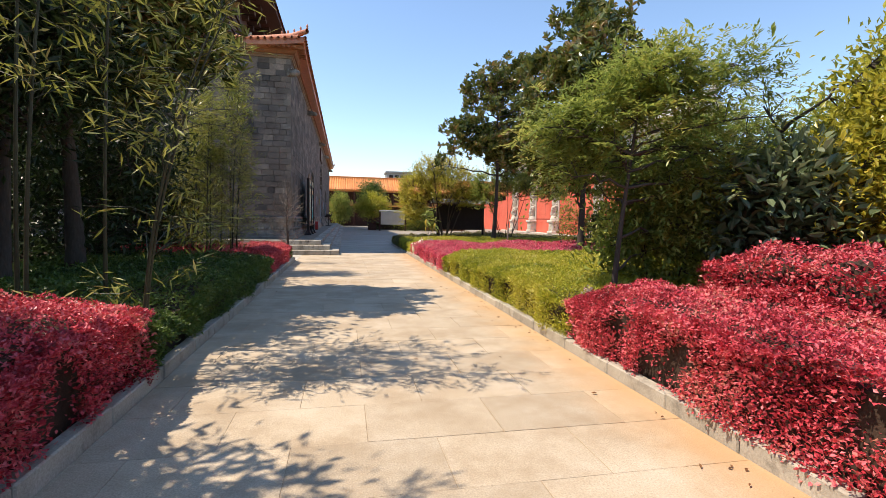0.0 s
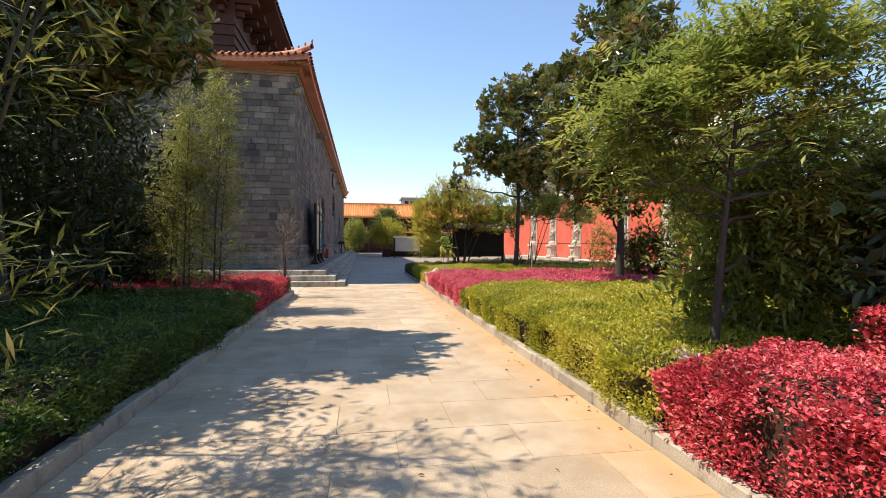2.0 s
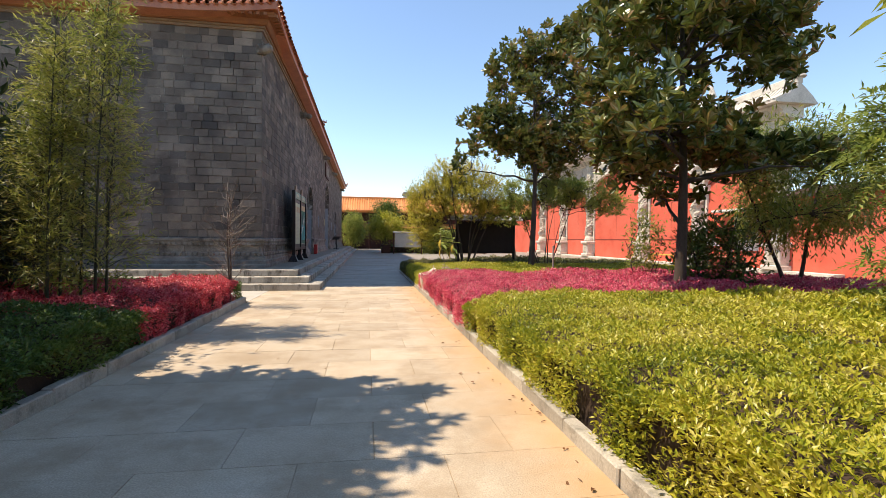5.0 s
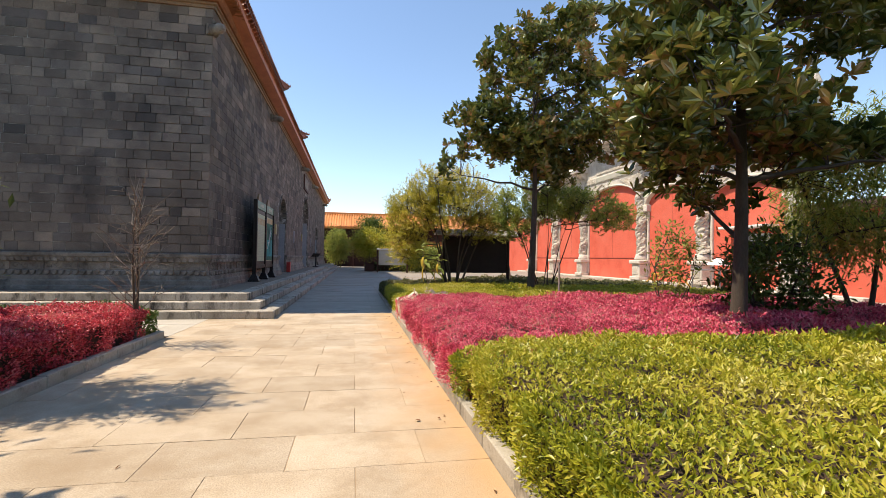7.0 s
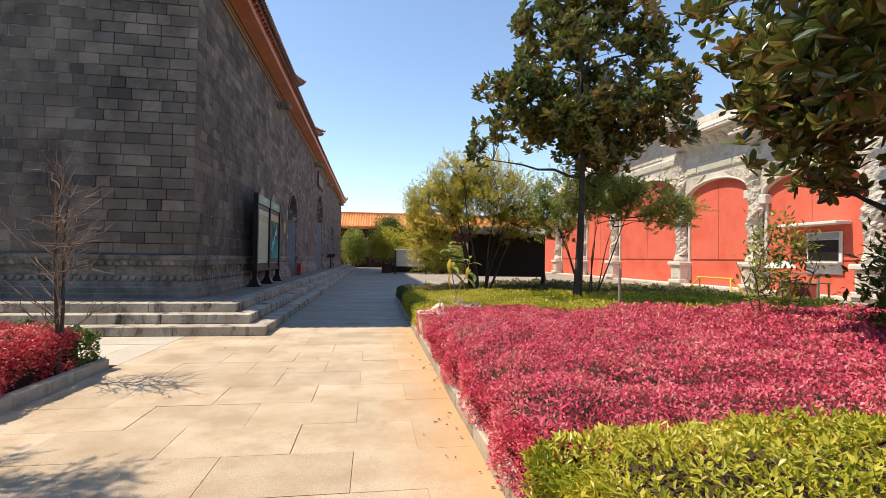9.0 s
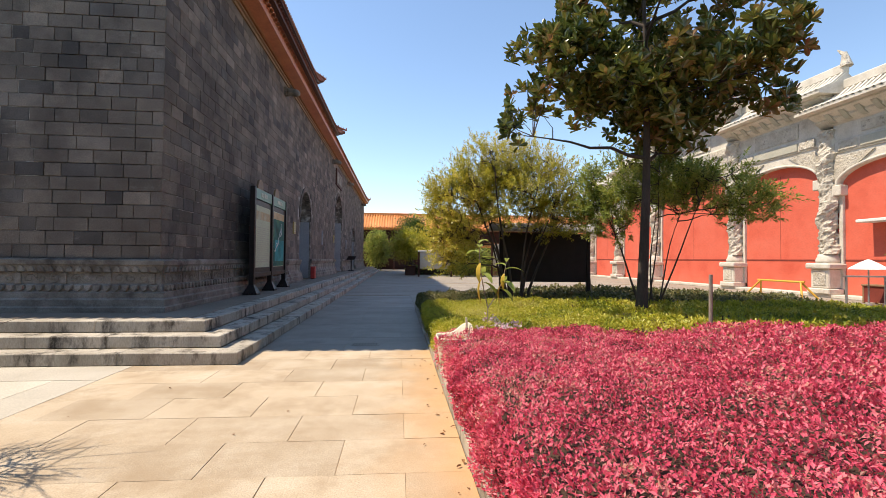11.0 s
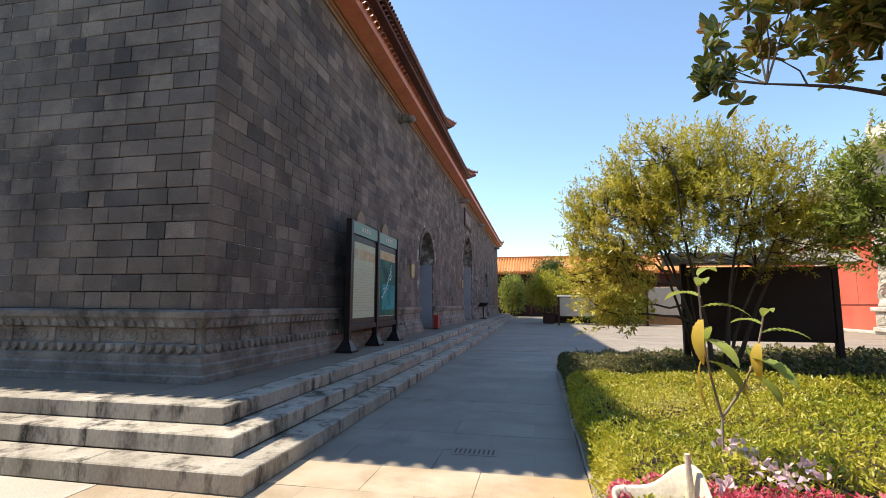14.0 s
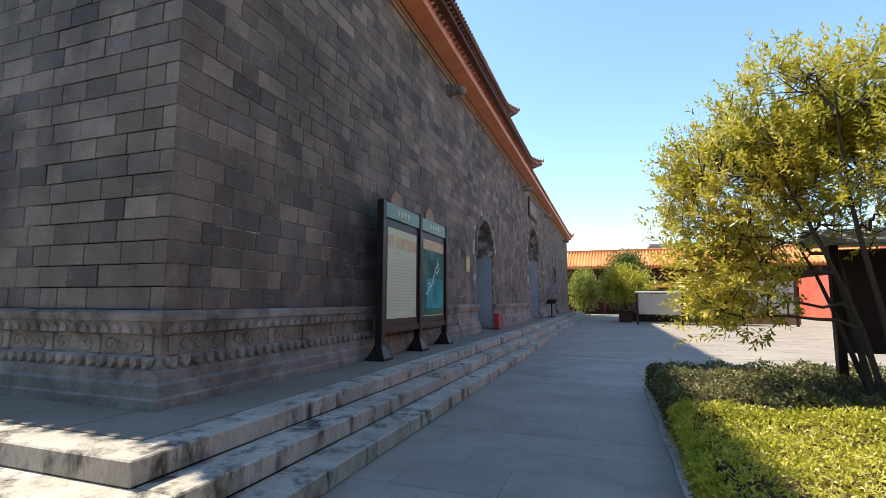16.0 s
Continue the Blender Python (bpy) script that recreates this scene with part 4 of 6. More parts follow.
def hip_roof(x0, x1, y0, y1, ze, zt, inset, mat, tile_mat, pitch, lift=0.5, soffit=1.5, flare=0.0):
    """A concave hipped roof: eave rectangle, top rectangle inset, raised corners, rows of round tiles and a soffit."""
    def surf(side, u, w):
        # u along the eave 0..1, w up the slope 0..1
        e = inset * w
        xa, xb, ya, yb = x0 + e, x1 - e, y0 + e, y1 - e
        z = ze + (zt - ze) * (0.55 * w + 0.45 * w * w)
        ends = np.minimum(u, 1 - u) * ((y1 - y0) if side in (0, 2) else (x1 - x0))
        cor = np.clip(1 - ends / 3.5, 0, 1) ** 2 * (1 - w)
        z = z + lift * cor
        xb, xa, ya, yb = xb + flare * cor, xa - flare * cor, ya - flare * cor * (u < 0.5), yb + flare * cor * (u >= 0.5)
        if side == 0:
            return np.stack([np.full_like(u, 1) * xb, ya + (yb - ya) * u, z], -1)
        if side == 1:
            return np.stack([xa + (xb - xa) * u, np.full_like(u, 1) * ya, z], -1)
        if side == 2:
            return np.stack([np.full_like(u, 1) * xa, ya + (yb - ya) * u, z], -1)
        return np.stack([xa + (xb - xa) * u, np.full_like(u, 1) * yb, z], -1)
    V, F, off = [], [], 0
    nu, nw = 40, 6
    for side in range(4):
        for under in (0, 1):
            u, w = np.meshgrid(np.linspace(0, 1, nu), np.linspace(0, 1, nw), indexing="ij")
            g = surf(side, u, w if not under else w * soffit / inset)
            if under:
                g[..., 2] = g[:, :1, 2] - 0.22 - 0.35 * w * soffit * 0.5
            V.append(g.reshape(-1, 3))
            idx = off + np.arange(nu * nw).reshape(nu, nw)
            F.append(np.stack([idx[:-1, :-1], idx[1:, :-1], idx[1:, 1:], idx[:-1, 1:]], -1).reshape(-1, 4))
            off += nu * nw
        u = np.linspace(0, 1, nu)
        a = surf(side, u, np.zeros(nu))
        b = a.copy()
        b[:, 2] -= 0.22
        V += [a, b]
        i = np.arange(nu - 1)
        F.append(np.stack([off + i, off + i + 1, off + nu + i + 1, off + nu + i], -1))
        off += 2 * nu
    stuff("roof_slope", np.concatenate(V), np.concatenate(F), mat, hall)
    rows = []
    for side in (0, 1):
        span = (y1 - y0) if side == 0 else (x1 - x0)
        for k in range(int(span / pitch)):
            u = (k + 0.5) * pitch / span
            w = np.linspace(-0.012, 1, 6)
            p = surf(side, np.full(6, u), w)
            p[:, 2] += 0.035
            rows.append((p, np.full(6, pitch * 0.3)))
    v, f = tubes_np(rows, 6)
    stuff("round_tiles", v, f, tile_mat, hall)
    # caps on the ends of the tile rows and small drip tiles
    caps = []
    for p, r in rows:
        d = p[0] - p[1]
        d /= np.linalg.norm(d)
        caps.append((np.array([p[0] - d * 0.02, p[0] + d * 0.03]), np.array([r[0] * 1.2, r[0] * 0.9])))
    v, f = tubes_np(caps, 8)
    stuff("tile_ends", v, f, tile_mat, hall)
    # hip ridges with their small beasts
    for sa, ua in ((0, 0.0), (0, 1.0)):
        w = np.linspace(-0.03, 1, 9)
        p = surf(sa, np.full(9, ua), w)
        p[:, 2] += 0.12
        p[0, 2] += 0.12
        v, f = tubes_np([(p, np.array([0.10, 0.14] + [0.16] * 7))], 8)
        link_mesh("hip_ridge", np_mesh("hip_ridge", v, f, True), tile_mat, hall)
        step = 0.42 / max(0.8, np.linalg.norm(p[-1] - p[0]))
        for b in range(5):
            q = p[0] + (p[-1] - p[0]) * (b * step) + np.array([0, 0, 0.05])
            q[2] = np.interp(b * step, np.linspace(0, 1, 9), p[:, 2]) + 0.08
            bb = lathe([(0.04, 0), (0.055, 0.02), (0.035, 0.08), (0.05, 0.13), (0.035, 0.17), (0.012, 0.21)], 7, q)
            part("ridge_beast", bb, tile_mat, hall)


hip_roof(-24.0, WX + 0.58, WY - 0.6, WY2 + 0.6, 8.92, 10.6, 5.3, M["glaze"], M["glaze"], 0.27, lift=0.28, soffit=0.5)
# upper tiers: shade under the eaves is put into near-black roof colours
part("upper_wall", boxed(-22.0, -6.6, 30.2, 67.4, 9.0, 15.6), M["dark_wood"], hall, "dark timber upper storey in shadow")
hip_roof(-22.0, -4.6, 28.4, 69.0, 15.6, 18.9, 4.2, M["roof_dark"], M["glaze_shaded"], 0.4, lift=0.95, soffit=2.0, flare=0.4)
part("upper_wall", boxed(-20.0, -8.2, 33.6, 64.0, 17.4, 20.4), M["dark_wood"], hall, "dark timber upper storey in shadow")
hip_roof(-21.0, -6.35, 32.2, 65.4, 20.15, 27.0, 6.2, M["roof_dark"], M["glaze_shaded"], 0.4, lift=1.0, soffit=2.0, flare=0.2)
# brackets and struts under the upper eaves
lo, hi = [], []
for k in range(21):
    y = 30.6 + k * 1.8
    for s in range(3):
        lo.append((-6.6, y - 0.14 - 0.1 * s, 14.3 + 0.34 * s))
        hi.append((-6.2 + 0.4 * s, y + 0.14 + 0.1 * s, 14.58 + 0.34 * s))
for k in range(12):
    x = -7.2 - k * 1.2
    for s in range(3):
        lo.append((x - 0.14 - 0.1 * s, 29.8 - 0.4 * s, 14.3 + 0.34 * s))
        hi.append((x + 0.14 + 0.1 * s, 30.2, 14.58 + 0.34 * s))
for k in range(7):
    z = 10.2 + k * 0.58
    lo.append((-22.0, 30.1, z))
    hi.append((-6.5, 30.2, z + 0.12))
    lo.append((-6.6, 30.2, z))
    hi.append((-6.5, 67.4, z + 0.12))
v, f = boxes_np(lo, hi)
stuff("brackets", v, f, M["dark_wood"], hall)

# stone rain spouts carved as beast heads
spout = None
for y in (31.85, 45.5, 54.9, 71.0):
    if spout is None:
        spout = thing("rain_spout", (WX, y, 8.1), "carved grey stone beast-head rain spout on the wall", "rain spout", "rain spouts")
        part("spout_base", boxed(WX - 0.02, WX + 0.12, y - 0.16, y + 0.16, 7.95, 8.25, bev=0.02), M["plinth"], spout)
        bm = lathe([(0.15, 0), (0.17, 0.1), (0.12, 0.2), (0.15, 0.3), (0.13, 0.42), (0.05, 0.5)], 9)
        bmesh.ops.transform(bm, matrix=pose(WX + 0.1, y, 8.1, 0, 98, 0), verts=bm.verts)
        part("beast_head", bm, M["plinth"], spout, smooth=True)
        for s in (-1, 1):
            part("horn", cone(bmesh.new(), (WX + 0.32, y + s * 0.08, 8.2), (WX + 0.22, y + s * 0.14, 8.34), 0.035, 0.008, 6), M["plinth"], spout)
    else:
        copy_thing(spout, Matrix.Translation((WX, y, 8.15)))
copy_thing(spout, pose(WX - 0.06, WY + 0.06, 7.85, 0, 0, -45))

# ---------------------------------------------------------------- far hall across the court
FY = 85.0
far = thing("far_hall", (4, FY, 0), "low far hall with orange glazed tile roof and dark red front", "building")
part("wall", boxed(-26, 40, FY + 1.6, FY + 1.9, 0, 6.2), M["dark_wood"], far)
lo, hi = [], []
rows = []
for k in range(165):
    x = -26 + k * 0.4
    w = np.linspace(0, 1, 5)
    rows.append((np.column_stack([np.full(5, x), FY - 0.4 + 4.2 * w, 6.28 + 2.35 * (0.7 * w + 0.3 * w * w)]), np.full(5, 0.13)))
bm = bmesh.new()
q = [bm.verts.new(c) for c in ((-26, FY - 0.4, 6.2), (40, FY - 0.4, 6.2), (40, FY + 3.8, 8.5), (-26, FY + 3.8, 8.5), (-26, FY + 8, 6.2), (40, FY + 8, 6.2), (-26, FY - 0.3, 6.0), (40, FY - 0.3, 6.0))]
for f in ((0, 1, 2, 3), (3, 2, 5, 4), (0, 6, 7, 1), (6, 4, 5, 7)):
    bm.faces.new([q[j] for j in f])
part("roof", bm, M["glaze_far"], far)
v, f = tubes_np(rows, 6)
stuff("round_tiles", v, f, M["glaze_far"], far)
part("ridge", boxed(-26, 40, FY + 3.6, FY + 4.0, 8.45, 8.9, bev=0.05), M["glaze_far"], far)
bm = bmesh.new()
q = [bm.verts.new(c) for c in ((-26, FY - 0.6, 3.6), (40, FY - 0.6, 3.6), (40, FY + 1.6, 4.3), (-26, FY + 1.6, 4.3), (-26, FY - 0.5, 3.45), (40, FY - 0.5, 3.45))]
bm.faces.new(q[:4])
bm.faces.new((q[0], q[4], q[5], q[1]))
part("lower_eave", bm, M["glaze_far"], far)
for k in range(14):
    x = -12 + k * 3.4
    part("column", cone(bmesh.new(), (x, FY, 0), (x, FY, 6.1), 0.18, 0.17, 10), M["dark_wood"], far)
    part("door_panel", boxed(x + 0.3, x + 3.0, FY + 1.52, FY + 1.598, 0.3, 3.2, bev=0.02), M["roof_dark"], far)
tb = thing("tower_block", (12, 130, 0), "small grey modern block far behind the roof", "building")
part("wall", boxed(11.0, 17.5, 128, 134, 0, 13.4), M["grey_wall"], tb)
part("roof", boxed(10.6, 17.9, 127.6, 134.4, 13.4, 13.9, bev=0.05), M["grey_wall"], tb)
for k in range(4):
    part("window", boxed(11.6 + k * 1.5, 12.6 + k * 1.5, 127.95, 128.1, 11.6, 12.9), M["black"], tb)

# enclosing walls out of the walked way
for nm, a in (("wall_west", (-30.0, -29.6, -14, 90, 0, 5.0)), ("wall_rear", (-30.0, 40.0, -14.4, -14.0, 0, 4.0)), ("wall_east_rear", (24.6, 25.0, -14, 24.2, 0, 3.5))):
    tagged(part(nm, boxed(*a), M["red_wall"]), "plain red boundary wall", "wall", kind="structure")

tagged(part("wall_coping", prism_y([(24.2, 3.5), (24.2, 3.62), (24.8, 4.0), (25.4, 3.62), (25.4, 3.5)], -14, 24.2), M["roof_dark"]), "dark tiled coping on the red boundary wall", "coping", kind="structure")

# ---------------------------------------------------------------- memorial archway with red infill
GX = 22.8
gate = thing("memorial_archway", (GX, 44.7, 0), "carved white stone memorial archway with red infilled bays", "archway")
COLS = [27.6, 33.9, 40.2, 49.2, 55.5, 61.8]
BAYS = [(5.3, 6.25, 8.5), (5.7, 6.75, 9.3), (6.3, 7.75, 10.9), (5.7, 6.75, 9.3), (5.3, 6.25, 8.5)]
part("base_course", boxed(GX - 0.5, GX + 0.9, 24.2, 66.0, 0, 0.16, bev=0.02), M["marble"], gate)
for (ya, yb), (spring, top, cor) in zip(zip(COLS, COLS[1:]), BAYS):
    yc, w = (ya + yb) / 2, (yb - ya) - 1.0
    part("infill", boxed(GX + 0.25, GX + 0.5, ya + 0.1, yb - 0.1, 0.16, top + 0.15), M["red_wall"], gate, "flat coral red painted infill")
    part("panel_line", boxed(GX + 0.235, GX + 0.26, ya + 0.4, yb - 0.4, 1.72, 1.80), M["red_line"], gate)
    part("panel_joint", boxed(GX + 0.244, GX + 0.26, yc - 0.012, yc + 0.012, 1.8, top - 0.4), M["red_line"], gate)
    br = [(ya + 0.3, spring)] + arch_breaks(yc, w, spring, top, spring)[1:-1] + [(yb - 0.3, spring)]
    part("spandrel", strip_wall(br, top + 0.55, GX, GX + 0.6), M["marble"], gate, "pale stone spandrel")
    part("lintel", boxed(GX - 0.06, GX + 0.62, ya + 0.3, yb - 0.3, top + 0.56, top + 1.15, bev=0.03), M["marble"], gate)
    # moulded edge of the arch and carved corner pieces of the spandrel
    ring = []
    for k in range(25):
        a = math.pi * k / 24
        ring.append((GX - 0.02, yc + (w / 2 + 0.05) * math.cos(a), spring + (top - spring + 0.05) * math.sin(a)))
    v, f = tubes_np([(np.array(ring), np.full(25, 0.075))], 8)
    link_mesh("arch_moulding", np_mesh("arch_moulding", v, f, True), M["marble"], gate)
    for sg in (-1, 1):
        yo, h2 = yc + sg * (w / 2 + 0.12), top - spring
        tri = [(yo, spring + 0.1), (yo, top + 0.42), (yc + sg * w * 0.16, top + 0.42), (yc + sg * w * 0.30, spring + h2 * 0.93), (yc + sg * w * 0.42, spring + h2 * 0.66)]
        bm = bmesh.new()
        fa, fb = [bm.verts.new((GX - 0.07, *q)) for q in tri], [bm.verts.new((GX + 0.01, *q)) for q in tri]
        bm.faces.new(fa)
        bm.faces.new(fb[::-1])
        for k in range(5):
            bm.faces.new((fa[k], fa[(k + 1) % 5], fb[(k + 1) % 5], fb[k]))
        part("carved_spandrel", bm, M["carved"], gate, "cloud-carved corner relief")
    for f0, f1, mt in ((0.02, 0.2, "carved"), (0.22, 0.78, "tablet_grey"), (0.8, 0.98, "carved")):
        p0, p1 = ya + 0.5 + (yb - ya - 1.0) * f0, ya + 0.5 + (yb - ya - 1.0) * f1
        part("relief_panel", boxed(GX - 0.12, GX - 0.055, p0, p1, top + 0.64, top + 1.07, bev=0.025), M[mt], gate)
    part("frieze", boxed(GX, GX + 0.6, ya + 0.3, yb - 0.3, top + 1.16, cor - 0.35), M["marble"], gate)
    part("relief_panel", boxed(GX - 0.06, GX + 0.01, yc - w * 0.28, yc + w * 0.28, top + 1.3, max(top + 1.5, cor - 0.5), bev=0.02), M["carved"], gate)
    # cornice and stone roof
    part("cornice", prism_y([(GX + 0.0, cor - 0.35), (GX - 0.35, cor - 0.1), (GX - 0.35, cor), (GX - 0.75, cor + 0.2), (GX - 0.75, cor + 0.3), (GX + 0.9, cor + 0.3), (GX + 0.9, cor - 0.35)], ya - 0.35, yb + 0.35), M["marble"], gate)
    for k in range(int((yb - ya) / 0.75)):
        y = ya + 0.4 + k * 0.75
        part("bracket", prism_y([(GX, cor - 0.3), (GX - 0.3, cor - 0.22), (GX - 0.62, cor + 0.1), (GX - 0.62, cor + 0.19), (GX, cor + 0.19)], y, y + 0.26), M["tablet_grey"], gate)
    slope = [(GX - 1.15, cor + 0.30), (GX - 1.15, cor + 0.42), (GX - 0.4, cor + 0.75), (GX + 0.3, cor + 1.35), (GX + 1.0, cor + 0.75), (GX + 1.4, cor + 0.3)]
    part("roof", prism_y(slope, ya - 0.7, yb + 0.7), M["marble"], gate)
    rows = []
    for k in range(int((yb - ya + 1.4) / 0.3)):
        y = ya - 0.6 + k * 0.3
        rows.append((np.array([(GX - 1.18, y, cor + 0.42), (GX - 0.8, y, cor + 0.60), (GX - 0.4, y, cor + 0.80), (GX + 0.28, y, cor + 1.38)]), np.full(4, 0.075)))
    v, f = tubes_np(rows, 6)
    stuff("stone_tiles", v, f, M["marble"], gate)
    part("ridge", boxed(GX + 0.12, GX + 0.48, ya - 0.7, yb + 0.7, cor + 1.3, cor + 1.75, bev=0.05), M["marble"], gate)
    for s, ye in ((-1, ya - 0.7), (1, yb + 0.7)):
        bm = bmesh.new()
        cone(bm, (GX + 0.3, ye, cor + 1.6), (GX + 0.3, ye - s * 0.1, cor + 2.3), 0.26, 0.1, 8)
        cone(bm, (GX + 0.3, ye - s * 0.1, cor + 2.2), (GX + 0.3, ye - s * 0.45, cor + 2.55), 0.12, 0.03, 8)
        part("ridge_finial", bm, M["carved"], gate)
    # imposts beside the columns
    for y in (ya + 0.52, yb - 0.52):
        part("impost", boxed(GX - 0.14, GX + 0.3, y - 0.24, y + 0.24, spring - 0.5, spring, bev=0.04), M["marble"], gate)
        part("jamb", boxed(GX + 0.12, GX + 0.5, y - 0.10, y + 0.10, 0.16, spring - 0.5, bev=0.02), M["marble"], gate)
shaft_h = [7.2, 8.0, 9.0, 9.0, 8.0, 7.2]
for y, hh in zip(COLS, shaft_h):
    ped = part("pedestal", boxed(GX - 0.62, GX + 0.5, y - 0.62, y + 0.62, 0.16, 0.42, bev=0.04), M["marble"], gate)
    part("pedestal_block", boxed(GX - 0.5, GX + 0.4, y - 0.5, y + 0.5, 0.42, 1.35, bev=0.05), M["marble"], ped)
    part("pedestal_cap", boxed(GX - 0.66, GX + 0.5, y - 0.66, y + 0.66, 1.35, 1.62, bev=0.06), M["marble"], ped)
    part("carved_block", boxed(GX - 0.53, GX - 0.49, y - 0.34, y + 0.34, 0.55, 1.2, bev=0.02), M["carved"], ped)
    part("pedestal_drum", lathe([(0.5, 1.62), (0.52, 1.75), (0.44, 1.95), (0.42, 2.05)], 16, (GX, y, 0)), M["marble"], ped, smooth=True)
    n, m = 20, 60
    bm = bmesh.new()
    rings = []
    for i in range(m + 1):
        z = 2.05 + (hh - 2.05) * i / m
        ring = []
        for k in range(n):
            a = 2 * math.pi * k / n
            coil = max(0.0, math.sin(a * 1 - z * 2.6 + y)) ** 2 * 0.13
            lumpy = 0.13 * noise.noise((math.cos(a) * 3.6, math.sin(a) * 3.6 + y, z * 5.5))
            r = 0.36 + coil + lumpy
            ring.append(bm.verts.new((GX + r * math.cos(a), y + r * math.sin(a), z)))
        rings.append(ring)
    for a, b in zip(rings, rings[1:]):
        for k in range(n):
            bm.faces.new((a[k], a[(k + 1) % n], b[(k + 1) % n], b[k]))
    part("shaft", bm, M["carved"], gate, "shaft carved with coiling reliefs")
part("side_wall", boxed(GX + 0.1, GX + 0.6, 18.0, 27.2, 0.0, 3.9), M["red_wall"], gate)
part("side_coping", prism_y([(GX - 0.3, 3.9), (GX - 0.3, 4.02), (GX + 0.35, 4.4), (GX + 1.0, 4.02), (GX + 1.0, 3.9)], 18.0, 27.0), M["roof_dark"], gate)
part("side_wall", boxed(GX + 0.1, GX + 0.6, 62.3, 66.0, 0.16, 6.6), M["red_wall"], gate)
part("side_wall", boxed(GX + 0.1, GX + 0.6, 66.0, 84.0, 0.0, 4.4), M["red_wall"], gate)

# ---------------------------------------------------------------- garden: hedges
RX0 = 2.72
hedge("low hedge of glossy crimson-red leaves beside the kerb", RX0, 10.0, -0.4, 5.7, 0.86, M["leaf_crimson"], 0.036, RX0, 3900, seed=11, wave=0.12, wide=0.6)
hedge("clipped yellow-green hedge beside the kerb", RX0 + 0.03, 12.5, 5.7, 13.2, 0.70, M["leaf_lime"], 0.047, RX0, 3100, seed=12, wave=0.06, spiky=0.8, wide=0.38)
hedge("low bed of magenta-red shrubs beside the kerb", RX0, 13.5, 13.2, 19.82, 0.65, M["leaf_magenta"], 0.034, RX0, 3500, seed=13, wave=0.06, spiky=0.8, wide=0.5, dip=(3.0, 19.47, 0.27, 0.40))
hedge("clipped bright yellow-green hedge around the saplings", RX0 + 0.04, 13.8, 19.65, 24.6, 0.60, M["leaf_lime"], 0.046, RX0, 2700, seed=14, wave=0.05, spiky=0.8, wide=0.38)
hedge("olive green edging hedge with dry tips by the court", RX0 + 0.08, 13.8, 24.5, 28.6, 0.62, M["leaf_olive"], 0.055, RX0, 1700, seed=15, wave=0.08)
hedge("low crimson hedge in shade beside the kerb", -5.0, -1.63, 0.8, 4.95, 0.90, M["leaf_crimson"], 0.036, -1.63, 3600, seed=21, wave=0.10, wide=0.6)
hedge("dark green clipped hedge below the bamboo", -5.6, -1.66, 4.95, 12.6, 0.66, M["leaf_green"], 0.055, -1.66, 2100, seed=22, wave=0.08)
hedge("crimson hedge at the end of the bed", -6.4, -1.72, 12.6, 17.25, 0.66, M["leaf_crimson"], 0.040, -1.72, 2600, seed=23, wave=0.06, spiky=0.7, wide=0.55)
hedge("dark green shrubs at the corner of the bed", -6.4, -1.78, 17.2, 17.75, 0.66, M["leaf_green"], 0.055, -1.78, 1900, seed=25, wave=0.08)
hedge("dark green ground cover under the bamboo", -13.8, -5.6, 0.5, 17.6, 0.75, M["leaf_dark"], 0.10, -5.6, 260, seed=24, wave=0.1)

hedge("taller unclipped crimson shrubs at the back of the bed", 4.5, 10.0, 1.2, 5.6, 1.22, M["leaf_crimson"], 0.05, 4.5, 1100, seed=16, wave=0.14, wide=0.6)

# ---------------------------------------------------------------- garden: trees
tree("magnolia_tree", "tall dark glossy-leaved magnolia tree with a single trunk", (7.1, 22.1, 0), 9.2, 0.115,
     [(0.2, 0, 6.4, 2.1, 2.1, 2.2), (-2.5, -0.1, 5.65, 0.95, 0.4, 0.26), (-2.55, 0, 4.6, 0.85, 0.35, 0.2), (0.4, -0.2, 5.1, 1.5, 1.6, 0.45), (-1.3, 0, 5.7, 0.8, 0.8, 0.8), (0.9, 0, 5.0, 2.2, 2.0, 0.9), (0.4, 0, 8.2, 1.4, 1.4, 1.3)], 340, 63, 0.21, M["leaf_magnolia"], M["bark"], 31, clumps=115, clump=0.22, spread=0.16, wide=0.46, fork=0.36, group="magnolia trees", limbs=26, rosette=True)
tree("magnolia_tree", "broad dark glossy-leaved magnolia tree with a stout trunk", (7.7, 14.8, 0), 8.2, 0.125,
     [(0.1, 0, 5.5, 2.8, 2.6, 2.0), (-0.9, 0, 3.7, 2.3, 2.1, 0.65), (0.2, 0, 7.2, 1.8, 1.8, 1.5), (0.8, -0.2, 3.3, 2.3, 2.0, 0.6), (0.6, 1.7, 3.1, 0.8, 0.6, 0.7)], 350, 63, 0.225, M["leaf_magnolia"], M["bark"], 32, clumps=105, clump=0.24, spread=0.17, wide=0.46, fork=0.17, group="magnolia trees", limbs=28, rosette=True)
